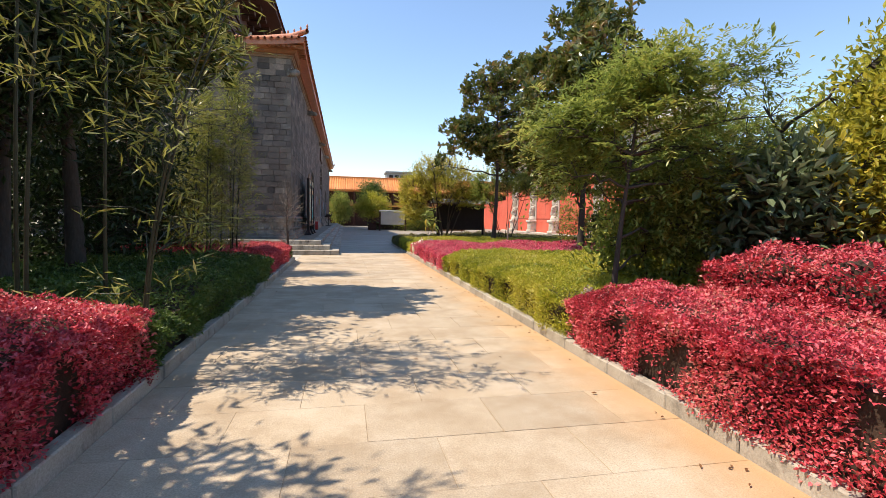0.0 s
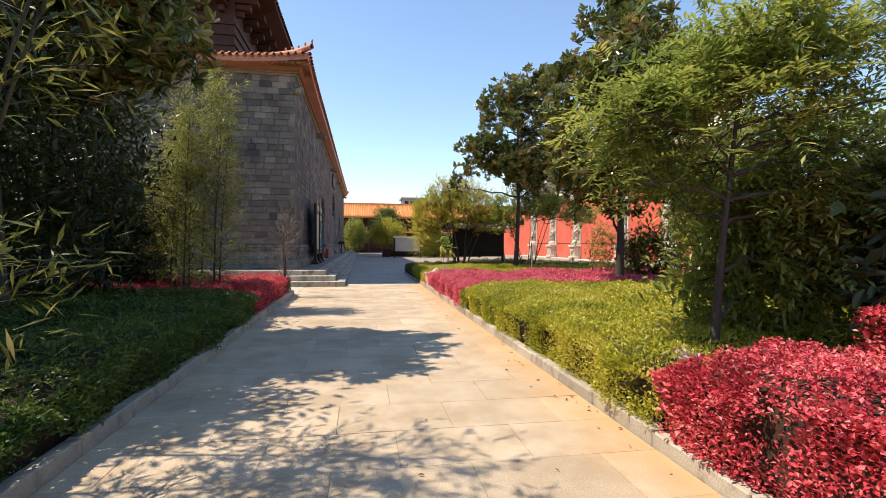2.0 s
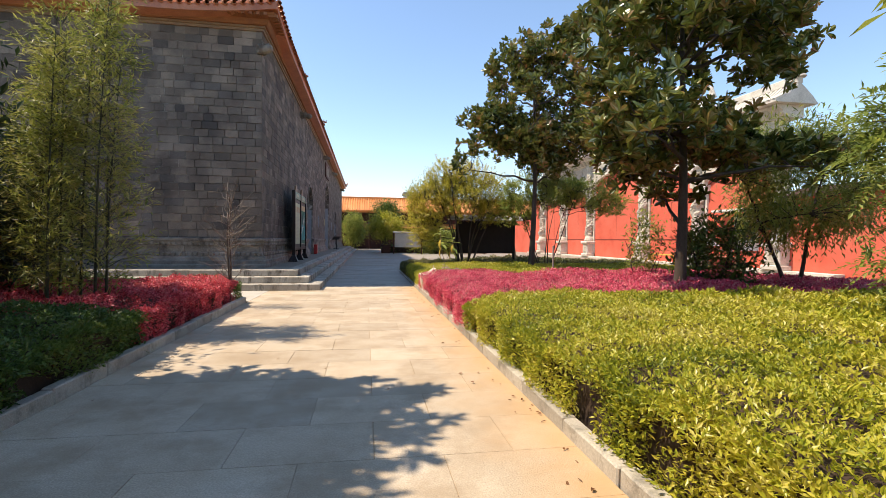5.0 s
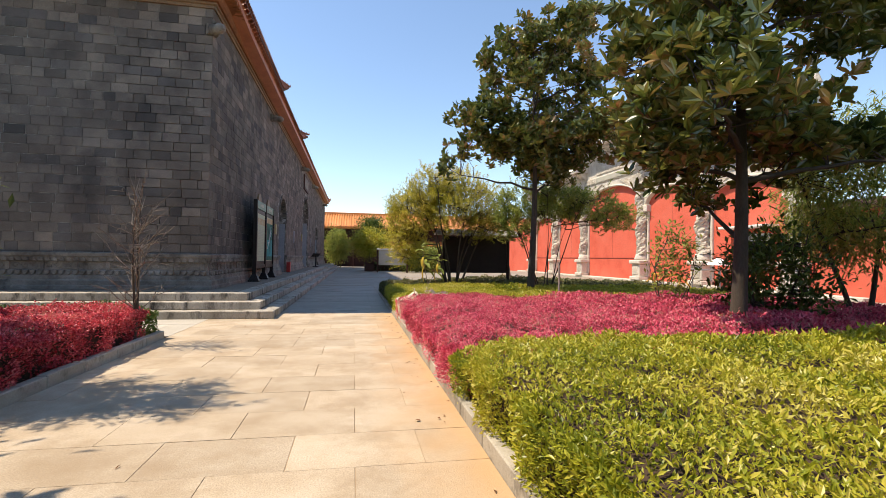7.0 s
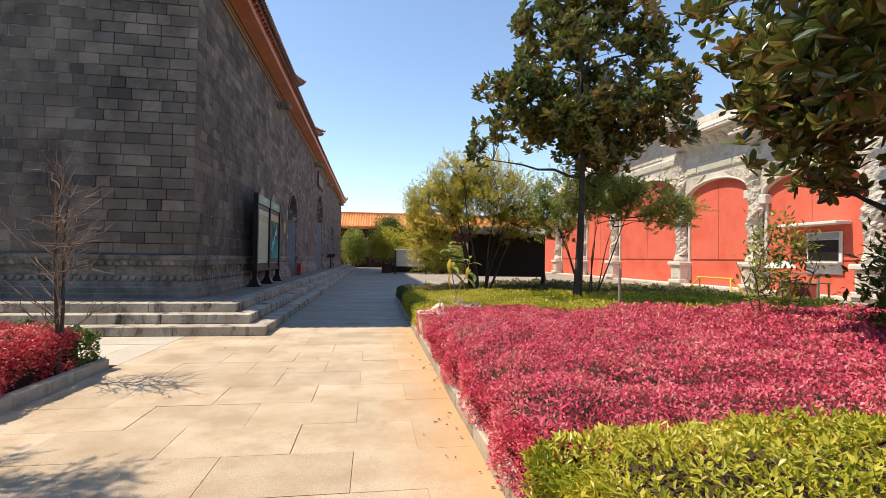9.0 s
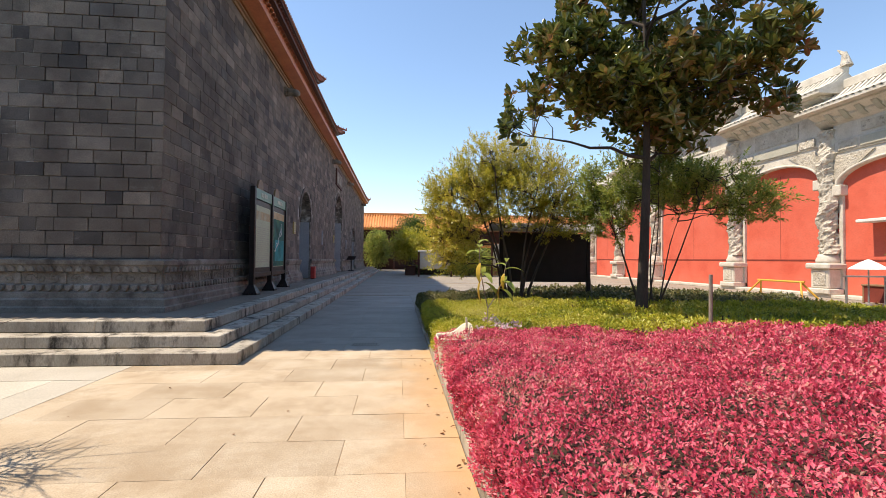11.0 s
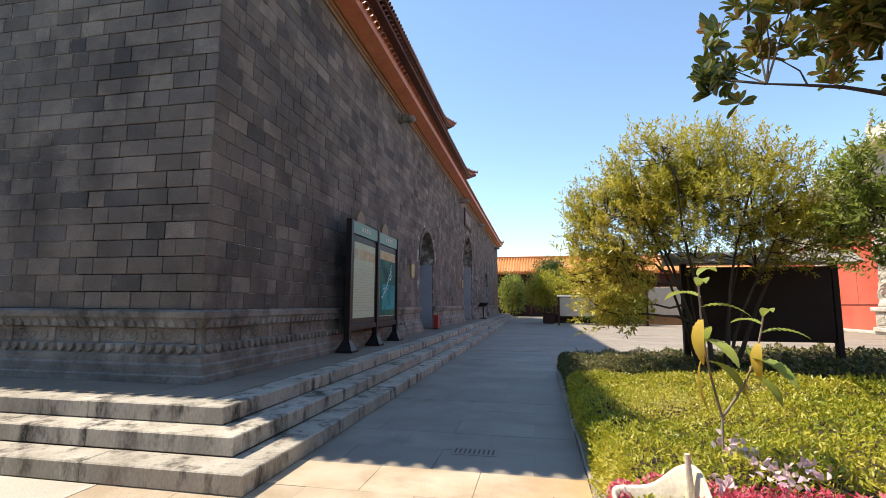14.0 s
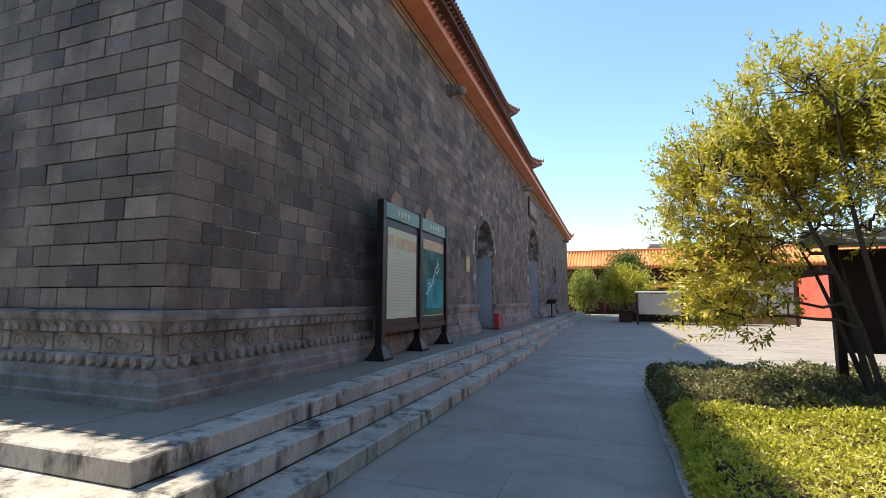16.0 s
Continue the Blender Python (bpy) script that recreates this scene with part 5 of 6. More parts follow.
tree("osmanthus_tree", "rounded golden-green osmanthus tree with many stems", (5.35, 25.7, 0), 5.0, 0.055,
     [(-1.5, 0, 3.0, 0.95, 1.0, 0.95), (-1.65, -0.2, 2.1, 0.75, 0.8, 0.75), (-0.95, 0, 4.0, 0.8, 0.8, 0.75), (0.1, 0, 4.1, 0.9, 0.9, 0.75), (0.0, -0.5, 3.2, 1.0, 0.9, 0.9), (0.9, 0, 3.6, 0.9, 1.0, 0.85), (1.1, -0.2, 2.8, 0.65, 0.9, 0.6), (-0.4, 0.7, 3.5, 1.0, 0.7, 0.9)], 820, 70, 0.088, M["leaf_gold"], M["bark"], 34, stems=9, gap=-1.6, spread=0.13, wide=0.36, fork=0.25, group="osmanthus trees", limbs=26, spray=True)
tree("osmanthus_tree", "small spreading green tree with thin forked stems", (8.5, 24.4, 0), 5.0, 0.034,
     [(-0.8, 0, 3.5, 1.0, 1.1, 0.65), (0.3, 0, 3.5, 1.1, 1.2, 0.65), (1.5, 0, 3.4, 1.1, 1.1, 0.55), (2.5, 0, 3.1, 0.9, 0.9, 0.45), (-1.0, 0, 2.7, 0.8, 0.9, 0.5)], 430, 56, 0.11, M["leaf_feather"], M["bark"], 44, stems=6, gap=-0.8, spread=0.13, wide=0.36, fork=0.3, group="osmanthus trees", limbs=18, spray=True)
tree("feathery_tree", "low tree with feathery green compound leaves over the hedge", (3.65, 6.15, 0), 4.0, 0.05,
     [(-0.55, 0.2, 2.65, 0.6, 0.55, 0.6), (0.4, 0.2, 2.7, 1.1, 0.7, 0.8), (0.75, 0.2, 3.5, 0.7, 0.6, 0.45), (2.1, 0.3, 3.6, 0.75, 0.6, 0.45), (1.6, 0.3, 2.5, 1.0, 0.7, 0.6), (1.2, 0.5, 1.5, 0.7, 0.4, 0.4), (2.6, 0.2, 3.0, 0.6, 0.5, 0.5)], 380, 91, 0.10, M["leaf_feather"], M["bark"], 35, stems=1, lean=(0.35, 0.05), gap=-0.1, spread=0.28, wide=0.34, pinnate=True, fork=0.2, limbs=22, category="tree")
tree("loquat_shrub", "dark shrub with large grey-green ribbed leaves", (6.15, 5.95, 0), 3.2, 0.045,
     [(0, 0, 1.8, 0.8, 0.8, 0.8), (0, 0, 2.3, 0.55, 0.55, 0.35)], 130, 30, 0.22, M["leaf_loquat"], M["bark"], 36, stems=5, gap=-0.5, spread=0.2, wide=0.42, fork=0.15, limbs=14, category="shrub")
tree("osmanthus_tree", "tall yellowing tree at the garden's edge", (7.1, 5.1, 0), 4.4, 0.08,
     [(0.1, 0, 2.3, 1.0, 1.1, 1.3), (0.3, 0, 3.5, 0.8, 0.8, 0.7)], 340, 60, 0.13, M["leaf_gold"], M["bark"], 37, stems=3, gap=-0.4, spread=0.22, limbs=14, group="osmanthus trees")
tree("feathery_tree", "green tree behind the lime hedge", (8.8, 9.6, 0), 4.6, 0.08,
     [(0, 0, 2.9, 1.9, 1.9, 1.4), (0, 0, 1.4, 1.7, 1.7, 0.9)], 320, 78, 0.12, M["leaf_feather"], M["bark"], 38, stems=4, gap=-0.2, spread=0.3, wide=0.34, pinnate=True, limbs=14)
tree("leafy_shrub", "dense green shrub under the feathery tree", (5.0, 6.95, 0), 2.3, 0.03,
     [(0, 0, 1.3, 1.15, 0.6, 0.9)], 170, 30, 0.13, M["leaf_feather"], M["bark"], 45, stems=5, gap=-1.2, spread=0.2, limbs=10, category="shrub")
tree("leafy_shrub", "upright leafy shrub before the archway", (8.9, 18.0, 0), 2.4, 0.025,
     [(0, 0, 1.6, 0.38, 0.38, 0.85)], 40, 24, 0.12, M["leaf_feather"], M["bark"], 39, stems=4, gap=-1, spread=0.14, limbs=8, category="shrub")
tree("leafy_shrub", "dark green shrub below the magnolia", (9.2, 15.6, 0), 2.6, 0.04,
     [(0, 0, 1.2, 0.8, 0.8, 0.85)], 120, 26, 0.15, M["leaf_green"], M["bark"], 40, stems=4, gap=-0.6, spread=0.22, limbs=8, category="shrub")
tree("willowy_tree", "drooping green tree beside the magnolia", (11.9, 16.2, 0), 5.0, 0.08,
     [(0, 0, 3.1, 1.9, 1.9, 1.5)], 300, 56, 0.19, M["leaf_feather"], M["bark"], 41, stems=2, gap=-0.4, spread=0.24, wide=0.2, hang=0.7, limbs=12)

tree("osmanthus_tree", "dense green tree at the far side of the bed", (11.0, 8.0, 0), 5.0, 0.1,
     [(0, 0, 2.6, 2.2, 2.4, 2.0)], 260, 50, 0.17, M["leaf_feather"], M["bark"], 42, stems=3, gap=-0.5, spread=0.3, limbs=12, group="osmanthus trees")
tree("osmanthus_tree", "dense yellowing tree at the far side of the bed", (11.0, 2.6, 0), 5.4, 0.1,
     [(0, 0, 2.8, 2.2, 2.6, 2.2)], 260, 50, 0.17, M["leaf_gold"], M["bark"], 43, stems=3, gap=-0.5, spread=0.3, limbs=12, group="osmanthus trees")

# left side
tree("magnolia_tree", "dark magnolia tree overhanging the path from the bamboo", (-4.7, 9.8, 0), 7.6, 0.16,
     [(0, 0, 5.2, 2.9, 2.2, 1.5), (0.9, 0.2, 6.2, 2.0, 1.7, 1.2)], 250, 99, 0.22, M["leaf_magnolia"], M["bark"], 51, gap=-0.25, spread=0.2, wide=0.44, fork=0.4, limbs=20, rosette=True, group="magnolia trees")
# last two stand out of view, added only to shade the hedge and path
GROVE = [(-7.4, 14.4, 5.4, 2.2, 0.3), (-6.9, 6.8, 5.4, 2.2, 0.3), (-9.2, 10.0, 6.4, 2.3, 0.3), (-6.9, 3.6, 5.4, 2.0, 0.3), (-9.9, 4.6, 6.4, 2.3, 0.3), (-10.5, 15.5, 6.4, 2.3, 0.3),
         (-5.1, 11.8, 5.0, 1.7, 0.2), (-4.6, 8.0, 6.0, 1.5, 0.45), (-5.6, 15.6, 3.4, 1.4, 0.2), (-4.4, 0.7, 5.0, 1.5, 0.45), (-3.95, 2.5, 5.0, 1.3, 0.45)]
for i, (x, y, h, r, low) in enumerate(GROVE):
    tree("evergreen_tree", "dense dark evergreen tree in the shaded grove, two of them unseen shade casters", (x, y, 0), h, 0.11,
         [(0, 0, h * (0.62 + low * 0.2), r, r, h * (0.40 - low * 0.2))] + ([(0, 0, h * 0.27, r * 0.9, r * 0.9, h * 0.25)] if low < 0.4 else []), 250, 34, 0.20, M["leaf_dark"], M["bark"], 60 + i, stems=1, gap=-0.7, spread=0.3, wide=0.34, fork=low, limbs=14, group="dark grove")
bamboo("slender pale green bamboo leaning over the path", (-1.82, 5.1, 0), 4.2, 2, M["leaf_bamboo"], 71, lean=(1.05, -0.1), leaf=0.16, sprays=34, per=14, start=0.10, spread=0.12, reach=0.55)
bamboo("tall yellow-green bamboo beside the path", (-3.0, 6.0, 0), 6.6, 3, M["leaf_bamboo"], 72, lean=(0.5, -0.2), leaf=0.19, sprays=46, per=18, start=0.5, spread=0.7, reach=0.85)
# mostly out of view, kept for the leaf shade it throws on the path
bamboo("tall yellow-green bamboo beside the path", (-3.4, 3.2, 0), 6.2, 3, M["leaf_bamboo"], 73, lean=(0.2, 0.2), leaf=0.19, sprays=10, per=14, start=0.5, spread=0.9, reach=0.85)
bamboo("light green bamboo clump before the brick wall", (-3.2, 13.9, 0), 5.6, 6, M["leaf_bamboo"], 74, lean=(0.2, 0), leaf=0.14, sprays=90, per=22, start=0.12, spread=0.6, reach=0.5)
bamboo("light green bamboo clump in the grove", (-4.2, 14.6, 0), 5.2, 5, M["leaf_bamboo"], 75, lean=(0.3, 0), leaf=0.15, sprays=70, per=20, start=0.15, spread=0.8, reach=0.6)

# bare sapling
rs = np.random.RandomState(8)
bare = thing("bare_sapling", (-1.84, 16.9, 0), "leafless brown sapling with fine forked twigs", "tree")
paths, tips = [], []
b0 = np.array([-1.84, 16.9, 0.0])
z = np.linspace(0, 1, 6)
for s in range(2):
    ln = rs.normal(0, 0.14, 2)
    paths.append((np.column_stack([b0[0] + ln[0] * z + 0.03 * np.sin(6 * z + s), b0[1] + ln[1] * z, (2.2 + 0.6 * rs.rand()) * z]), 0.027 * (1.05 - 0.85 * z)))
link_mesh("trunk", np_mesh("trunk", *tubes_np(paths, 6), True), M["bark"], bare)
tw = []
for p, r in list(paths):
    for k in range(24):
        u = rs.uniform(0.2, 1.0)
        q = np.array([np.interp(u, z, p[:, i]) for i in range(3)])
        a = rs.rand() * 6.28
        d = np.array([np.cos(a), np.sin(a), rs.uniform(0.4, 1.1)]) * rs.uniform(0.3, 0.65)
        pts = q + d * z[:, None] + rs.normal(0, 0.012, (6, 3)) * z[:, None] * 3
        tw.append((pts, 0.010 * (1.05 - 0.8 * z)))
        for j in range(3):
            w = rs.uniform(0.3, 0.9)
            q2 = np.array([np.interp(w, z, pts[:, i]) for i in range(3)])
            d2 = (unit(d) + rs.normal(0, 0.6, 3)) * rs.uniform(0.12, 0.3)
            tw.append((q2 + d2 * z[:, None], 0.006 * (1.05 - 0.8 * z)))
stuff("brushwood", *tubes_np(tw, 4), M["bare_twig"], bare)


# broad-leaved sapling in the lime hedge
def ribbed_leaf(q, L, turn, rise, sag):
    """Long leaf with raised ribs across it, bent down towards its tip."""
    n = 21
    bm = bmesh.new()
    cols = []
    for i in range(n):
        s = i / (n - 1)
        w = 0.17 * L * math.sin(math.pi * (0.04 + 0.95 * s)) ** 0.7
        a = rise - sag * s
        x = L * s * math.cos(a)
        zz = L * s * math.sin(a) + (0.007 if i % 2 else 0)
        row = [bm.verts.new((x - abs(c) * 0.02 * L, c * w, zz + abs(c) * w * 0.3)) for c in (-1, -0.5, 0, 0.5, 1)]
        cols.append(row)
    for ra, rb in zip(cols, cols[1:]):
        for c in range(4):
            bm.faces.new((ra[c], rb[c], rb[c + 1], ra[c + 1]))
    bmesh.ops.transform(bm, matrix=Matrix.Translation(q) @ pose(0, 0, 0, 0, 0, turn), verts=bm.verts)
    return bm


def broad_plant(base, label):
    rs = np.random.RandomState(5)
    t = thing("broadleaf_sapling", base, label, "plant")
    b = np.array(base)
    z = np.linspace(0, 1, 8)[:, None]
    low = b + z * [0.02, -0.02, 0.86]
    fork = low[-1]
    left = fork + z * [-0.20, -0.30, 1.0] + np.sin(z * math.pi) * [-0.03, 0.02, 0]
    right = fork + z * [0.26, -0.12, 0.72] + np.sin(z * math.pi) * [0.05, 0, -0.02]
    for pts, r in ((low, 0.012), (left, 0.009), (right, 0.009)):
        link_mesh("stem", np_mesh("stem", *tubes_np([(pts, r * (1.05 - 0.4 * z[:, 0]))], 7), True), M["bark_pale"], t)
    for pts, u0, n, L0 in ((left, 0.40, 9, 0.37), (right, 0.45, 8, 0.35)):
        for k in range(n):
            u = u0 + (1 - u0) * k / (n - 1)
            q = np.array([np.interp(u, z[:, 0], pts[:, i]) for i in range(3)])
            top = k / (n - 1)
            part("leaf", ribbed_leaf(q, L0 * (1.1 - 0.45 * top) * rs.uniform(0.85, 1.1), k * 137.5 + 20, (-1.0 if k in (1, 4) else -0.15 + 0.85 * top), 0.55), M["leaf_yellow" if k in (1, 4) else "leaf_broad"], t, "yellowing ribbed leaf" if k in (1, 4) else "", smooth=True)
    return t


broad_plant((3.58, 20.36, 0.0), "young forked sapling with large drooping yellowing ribbed leaves")

# blossoms on the hedges
rs = np.random.RandomState(17)
for (x, y, z0, n) in ((3.65, 20.30, 0.66, 26), (3.73, 20.18, 0.64, 16), (3.75, 19.95, 0.62, 16), (3.93, 19.93, 0.64, 20), (3.70, 19.72, 0.62, 16), (3.38, 19.66, 0.62, 16), (3.15, 5.85, 0.70, 20), (9.3, 19.0, 0.66, 18)):
    bl = thing("blossom", (x, y, z0), "pale pink crumpled blossom on the hedge", "flower", "blossoms")
    P = np.array([x, y, z0]) + rs.normal(0, 0.05, (n, 3)) * [1, 1, 0.6]
    D = rs.normal(0, 1, (n, 3)) + [0, 0, 0.6]
    v, f = leaves_np(P, D, rs.normal(0, 1, (n, 3)), 0.05, 0.043, 0.2, 0.3)
    stuff("petals", v, f, M["petal"], bl)

# moulded chair pushed into the hedge
ch = thing("plastic_chair", (2.98, 19.45, 0), "cream moulded plastic tub chair sunk in the hedge", "chair")
cx, cy, seg = 2.98, 19.44, 40
prof = ((0.15, 0.30, 0.0), (0.205, 0.36, 0.0), (0.22, 0.5, 0.4), (0.235, 0.66, 1.0), (0.255, 0.675, 1.0), (0.262, 0.655, 1.0), (0.248, 0.64, 1.0), (0.236, 0.5, 0.4), (0.217, 0.34, 0.0), (0.15, 0.28, 0.0))
bm = bmesh.new()
rings = []
for r, zz, lift in prof:
    ring = []
    for k in range(seg):
        a = 2 * math.pi * k / seg
        sq = (abs(math.cos(a)) ** 5 + abs(math.sin(a)) ** 5) ** -0.2
        up = max(0.0, math.cos(a - math.radians(48))) ** 6
        ring.append(bm.verts.new((cx + r * sq * math.cos(a), cy + r * sq * math.sin(a), zz - 0.10 + lift * 0.15 * up)))
    rings.append(ring)
for ra, rb in zip(rings, rings[1:] + rings[:1]):
    for k in range(seg):
        bm.faces.new((ra[k], rb[k], rb[(k + 1) % seg], ra[(k + 1) % seg]))
bm.faces.new(rings[0])
bmesh.ops.recalc_face_normals(bm, faces=bm.faces)
part("shell", bm, M["plastic"], ch, smooth=True)
part("back_post", cone(bmesh.new(), (3.17, 19.62, 0.50), (3.15, 19.6, 0.80), 0.022, 0.015, 10), M["plastic"], ch)
for dx, dy in ((-0.17, -0.17), (0.17, -0.17), (-0.17, 0.17), (0.17, 0.17)):
    part("leg", cone(bmesh.new(), (cx + dx * 1.15, cy + dy * 1.15, 0), (cx + dx, cy + dy, 0.24), 0.018, 0.026, 8), M["plastic"], ch)

# ---------------------------------------------------------------- notice boards on the platform
BX = -1.88
nb = thing("notice_board", (BX, 28.55, PLAT), "dark timber notice board with two faded panels and fan ornaments", "notice board")
for y in (26.72, 28.6, 30.42):
    post = part("post", boxed(BX - 0.07, BX + 0.07, y - 0.07, y + 0.07, PLAT, 3.62, bev=0.01), M["black"], nb)
    bm = bmesh.new()
    bmesh.ops.create_cone(bm, cap_ends=True, segments=4, radius1=0.25, radius2=0.09, depth=0.24, matrix=Matrix.Translation((BX, y, PLAT + 0.17)) @ pose(0, 0, 0, 0, 0, 45))
    box(bm, BX - 0.19, BX + 0.19, y - 0.19, y + 0.19, PLAT, PLAT + 0.05)
    part("foot", bm, M["black"], post)
for (y0, y1), kind in (((26.79, 28.53), 0), ((28.67, 30.35), 1)):
    part("backing", boxed(BX - 0.05, BX + 0.02, y0, y1, 1.18, 3.28, bev=0.008), M["black"], nb)
    sheet = part("panel", boxed(BX + 0.02, BX + 0.03, y0 + 0.14, y1 - 0.14, 1.32, 3.12), M["sheet_cream"], nb, "cream printed panel")
    head = part("header", boxed(BX - 0.02, BX + 0.045, y0, y1, 3.30, 3.60, bev=0.008), M["header_green"], nb, "green header strip with worn lettering")
    for k in range(4):
        part("lettering", boxed(BX + 0.046, BX + 0.05, y0 + 0.55 + k * 0.17, y0 + 0.66 + k * 0.17, 3.40, 3.52), M["ink"], head)
    part("lower_rail", boxed(BX - 0.05, BX + 0.05, y0, y1, 1.05, 1.18, bev=0.008), M["black"], nb)
    # fan ornament
    bm = bmesh.new()
    yc = y0 + 0.55
    ring = [(yc + 0.28 * math.cos(a), 3.60 + 0.30 * math.sin(a)) for a in np.linspace(0, math.pi, 15)]
    fa = [bm.verts.new((BX - 0.03, y, zz)) for y, zz in ring]
    fb = [bm.verts.new((BX + 0.03, y, zz)) for y, zz in ring]
    bm.faces.new(fa)
    bm.faces.new(fb[::-1])
    for i in range(15):
        bm.faces.new((fa[i], fa[(i + 1) % 15], fb[(i + 1) % 15], fb[i]))
    part("fan_ornament", bm, M["ornament"], nb, "round-topped brown ornament")
    if kind == 0:
        part("picture", boxed(BX + 0.0302, BX + 0.0335, y0 + 0.15, y1 - 0.15, 2.72, 2.96), M["sheet_orange"], sheet, "orange printed picture")
        for k in range(17):
            part("text_line", boxed(BX + 0.0302, BX + 0.0335, y0 + 0.24, y1 - 0.24 - (0.25 if k % 5 == 4 else 0), 2.48 - k * 0.062, 2.497 - k * 0.062), M["ink"], sheet)
    else:
        part("picture", boxed(BX + 0.0302, BX + 0.0335, y0 + 0.15, y1 - 0.15, 2.88, 3.1), M["sheet_orange"], sheet, "orange printed picture")
        part("map", boxed(BX + 0.0302, BX + 0.0335, y0 + 0.15, y1 - 0.15, 1.34, 2.878), M["sheet_dark"], sheet, "dark printed map")
        part("map_water", boxed(BX + 0.0337, BX + 0.036, y0 + 0.35, y1 - 0.16, 1.5, 2.2, bev=0.001), M["sheet_teal"], sheet, "teal water on the map")
        rr = np.random.RandomState(6)
        for k in range(16):
            ty, tz = y0 + 0.3 + (k % 8) * 0.12 + rr.normal(0, 0.05), 1.82 + (k % 8) * 0.10 + rr.normal(0, 0.06)
            bm = cone(bmesh.new(), (BX + 0.037, ty, tz), (BX + 0.037, ty + rr.uniform(0.05, 0.2), tz + rr.uniform(-0.05, 0.22)), rr.uniform(0.008, 0.022), 0.008, 4)
            part("map_road", bm, M["white_paint"], sheet)

# things along the hall's wall
fb = thing("fire_box", (-2.03, 37.25, PLAT), "small red metal fire box standing by the arch", "fire box")
part("body", boxed(-2.13, -1.93, 37.05, 37.45, PLAT + 0.03, PLAT + 0.58, bev=0.012), M["red_paint"], fb)
part("lid", boxed(-2.15, -1.91, 37.03, 37.47, PLAT + 0.583, PLAT + 0.62, bev=0.01), M["red_paint"], fb)
part("base", boxed(-2.12, -1.94, 37.06, 37.44, PLAT, PLAT + 0.03), M["black"], fb)
for y, z0 in ((33.9, 2.9), (46.4, 2.95)):
    pl = thing("wall_plaque", (WX, y, z0), "small brass plaque fixed to the brick wall", "plaque", "brass plaques")
    part("plate", boxed(WX - 0.01, WX + 0.05, y - 0.22, y + 0.22, z0 - 0.26, z0 + 0.26, bev=0.01), M["brass"], pl)
    for k in range(5):
        part("text_line", boxed(WX + 0.051, WX + 0.054, y - 0.17, y + 0.17, z0 + 0.15 - k * 0.08, z0 + 0.175 - k * 0.08), M["ink"], pl)
for y in (41.4, 54.2):
    sl = thing("wall_lamp", (WX, y, 2.8), "slim pale wall lamp on the brick wall", "lamp", "wall lamps")
    part("lamp_body", boxed(WX - 0.01, WX + 0.07, y - 0.05, y + 0.05, 2.4, 3.2, bev=0.012), M["reveal"], sl)
    part("bracket", boxed(WX - 0.01, WX + 0.03, y - 0.09, y + 0.09, 2.72, 2.86), M["metal"], sl)
tb = thing("name_tablet", (WX, 48.7, 7.4), "framed stone name tablet above the main arch", "tablet")
part("frame", boxed(WX - 0.01, WX + 0.10, 47.1, 50.3, 6.85, 8.05, bev=0.03), M["dark_wood"], tb)
part("panel", boxed(WX + 0.09, WX + 0.108, 47.35, 50.05, 7.05, 7.85), M["plinth"], tb)
ss = thing("sign_stand", (-1.7, 53.2, PLAT), "black tilted metal sign stand on the platform", "sign stand")
bm = bmesh.new()
cone(bm, (-1.7, 53.2, PLAT), (-1.7, 53.2, PLAT + 1.0), 0.05, 0.05, 8)
box(bm, -1.95, -1.45, 52.95, 53.45, PLAT, PLAT + 0.06)
part("stand", bm, M["black"], ss)
bm = boxed(-0.35, 0.35, -0.25, 0.25, -0.02, 0.02, bev=0.006)
bmesh.ops.transform(bm, matrix=pose(-1.7, 53.2, PLAT + 1.08, -35, 0, 30), verts=bm.verts)
part("sign_plate", bm, M["black"], ss)

# ---------------------------------------------------------------- dark display board in the court garden
db = thing("display_board", (6.6, 26.85, 0), "large black-backed display board on two posts under a small roof", "display board")
part("backing", boxed(5.3, 7.85, 26.8, 26.9, 0.97, 2.42, bev=0.01), M["black"], db)
for x in (5.24, 7.91):
    part("post", boxed(x - 0.055, x + 0.055, 26.79, 26.91, 0, 2.5, bev=0.008), M["black"], db)
    part("foot", boxed(x - 0.10, x + 0.10, 26.7, 27.0, 0, 0.35, bev=0.02), M["black"], db)
bm = bmesh.new()
q = [bm.verts.new(c) for c in ((4.9, 26.5, 2.48), (8.25, 26.5, 2.48), (8.25, 26.85, 2.72), (4.9, 26.85, 2.72), (8.25, 27.2, 2.48), (4.9, 27.2, 2.48))]
for f in ((0, 1, 2, 3), (3, 2, 4, 5), (0, 5, 4, 1), (0, 3, 5), (1, 4, 2)):
    bm.faces.new([q[j] for j in f])
part("roof", bm, M["grey_wall"], db)
for x, y, ln in ((8.25, 27.2, 0.35),):
    pp = thing("prop_pole", (x, y, 0), "leaning pale wooden prop pole", "pole")
    part("pole", cone(bmesh.new(), (x, y, 0), (x - ln, y, 2.4), 0.045, 0.04, 8), M["bark_pale"], pp)

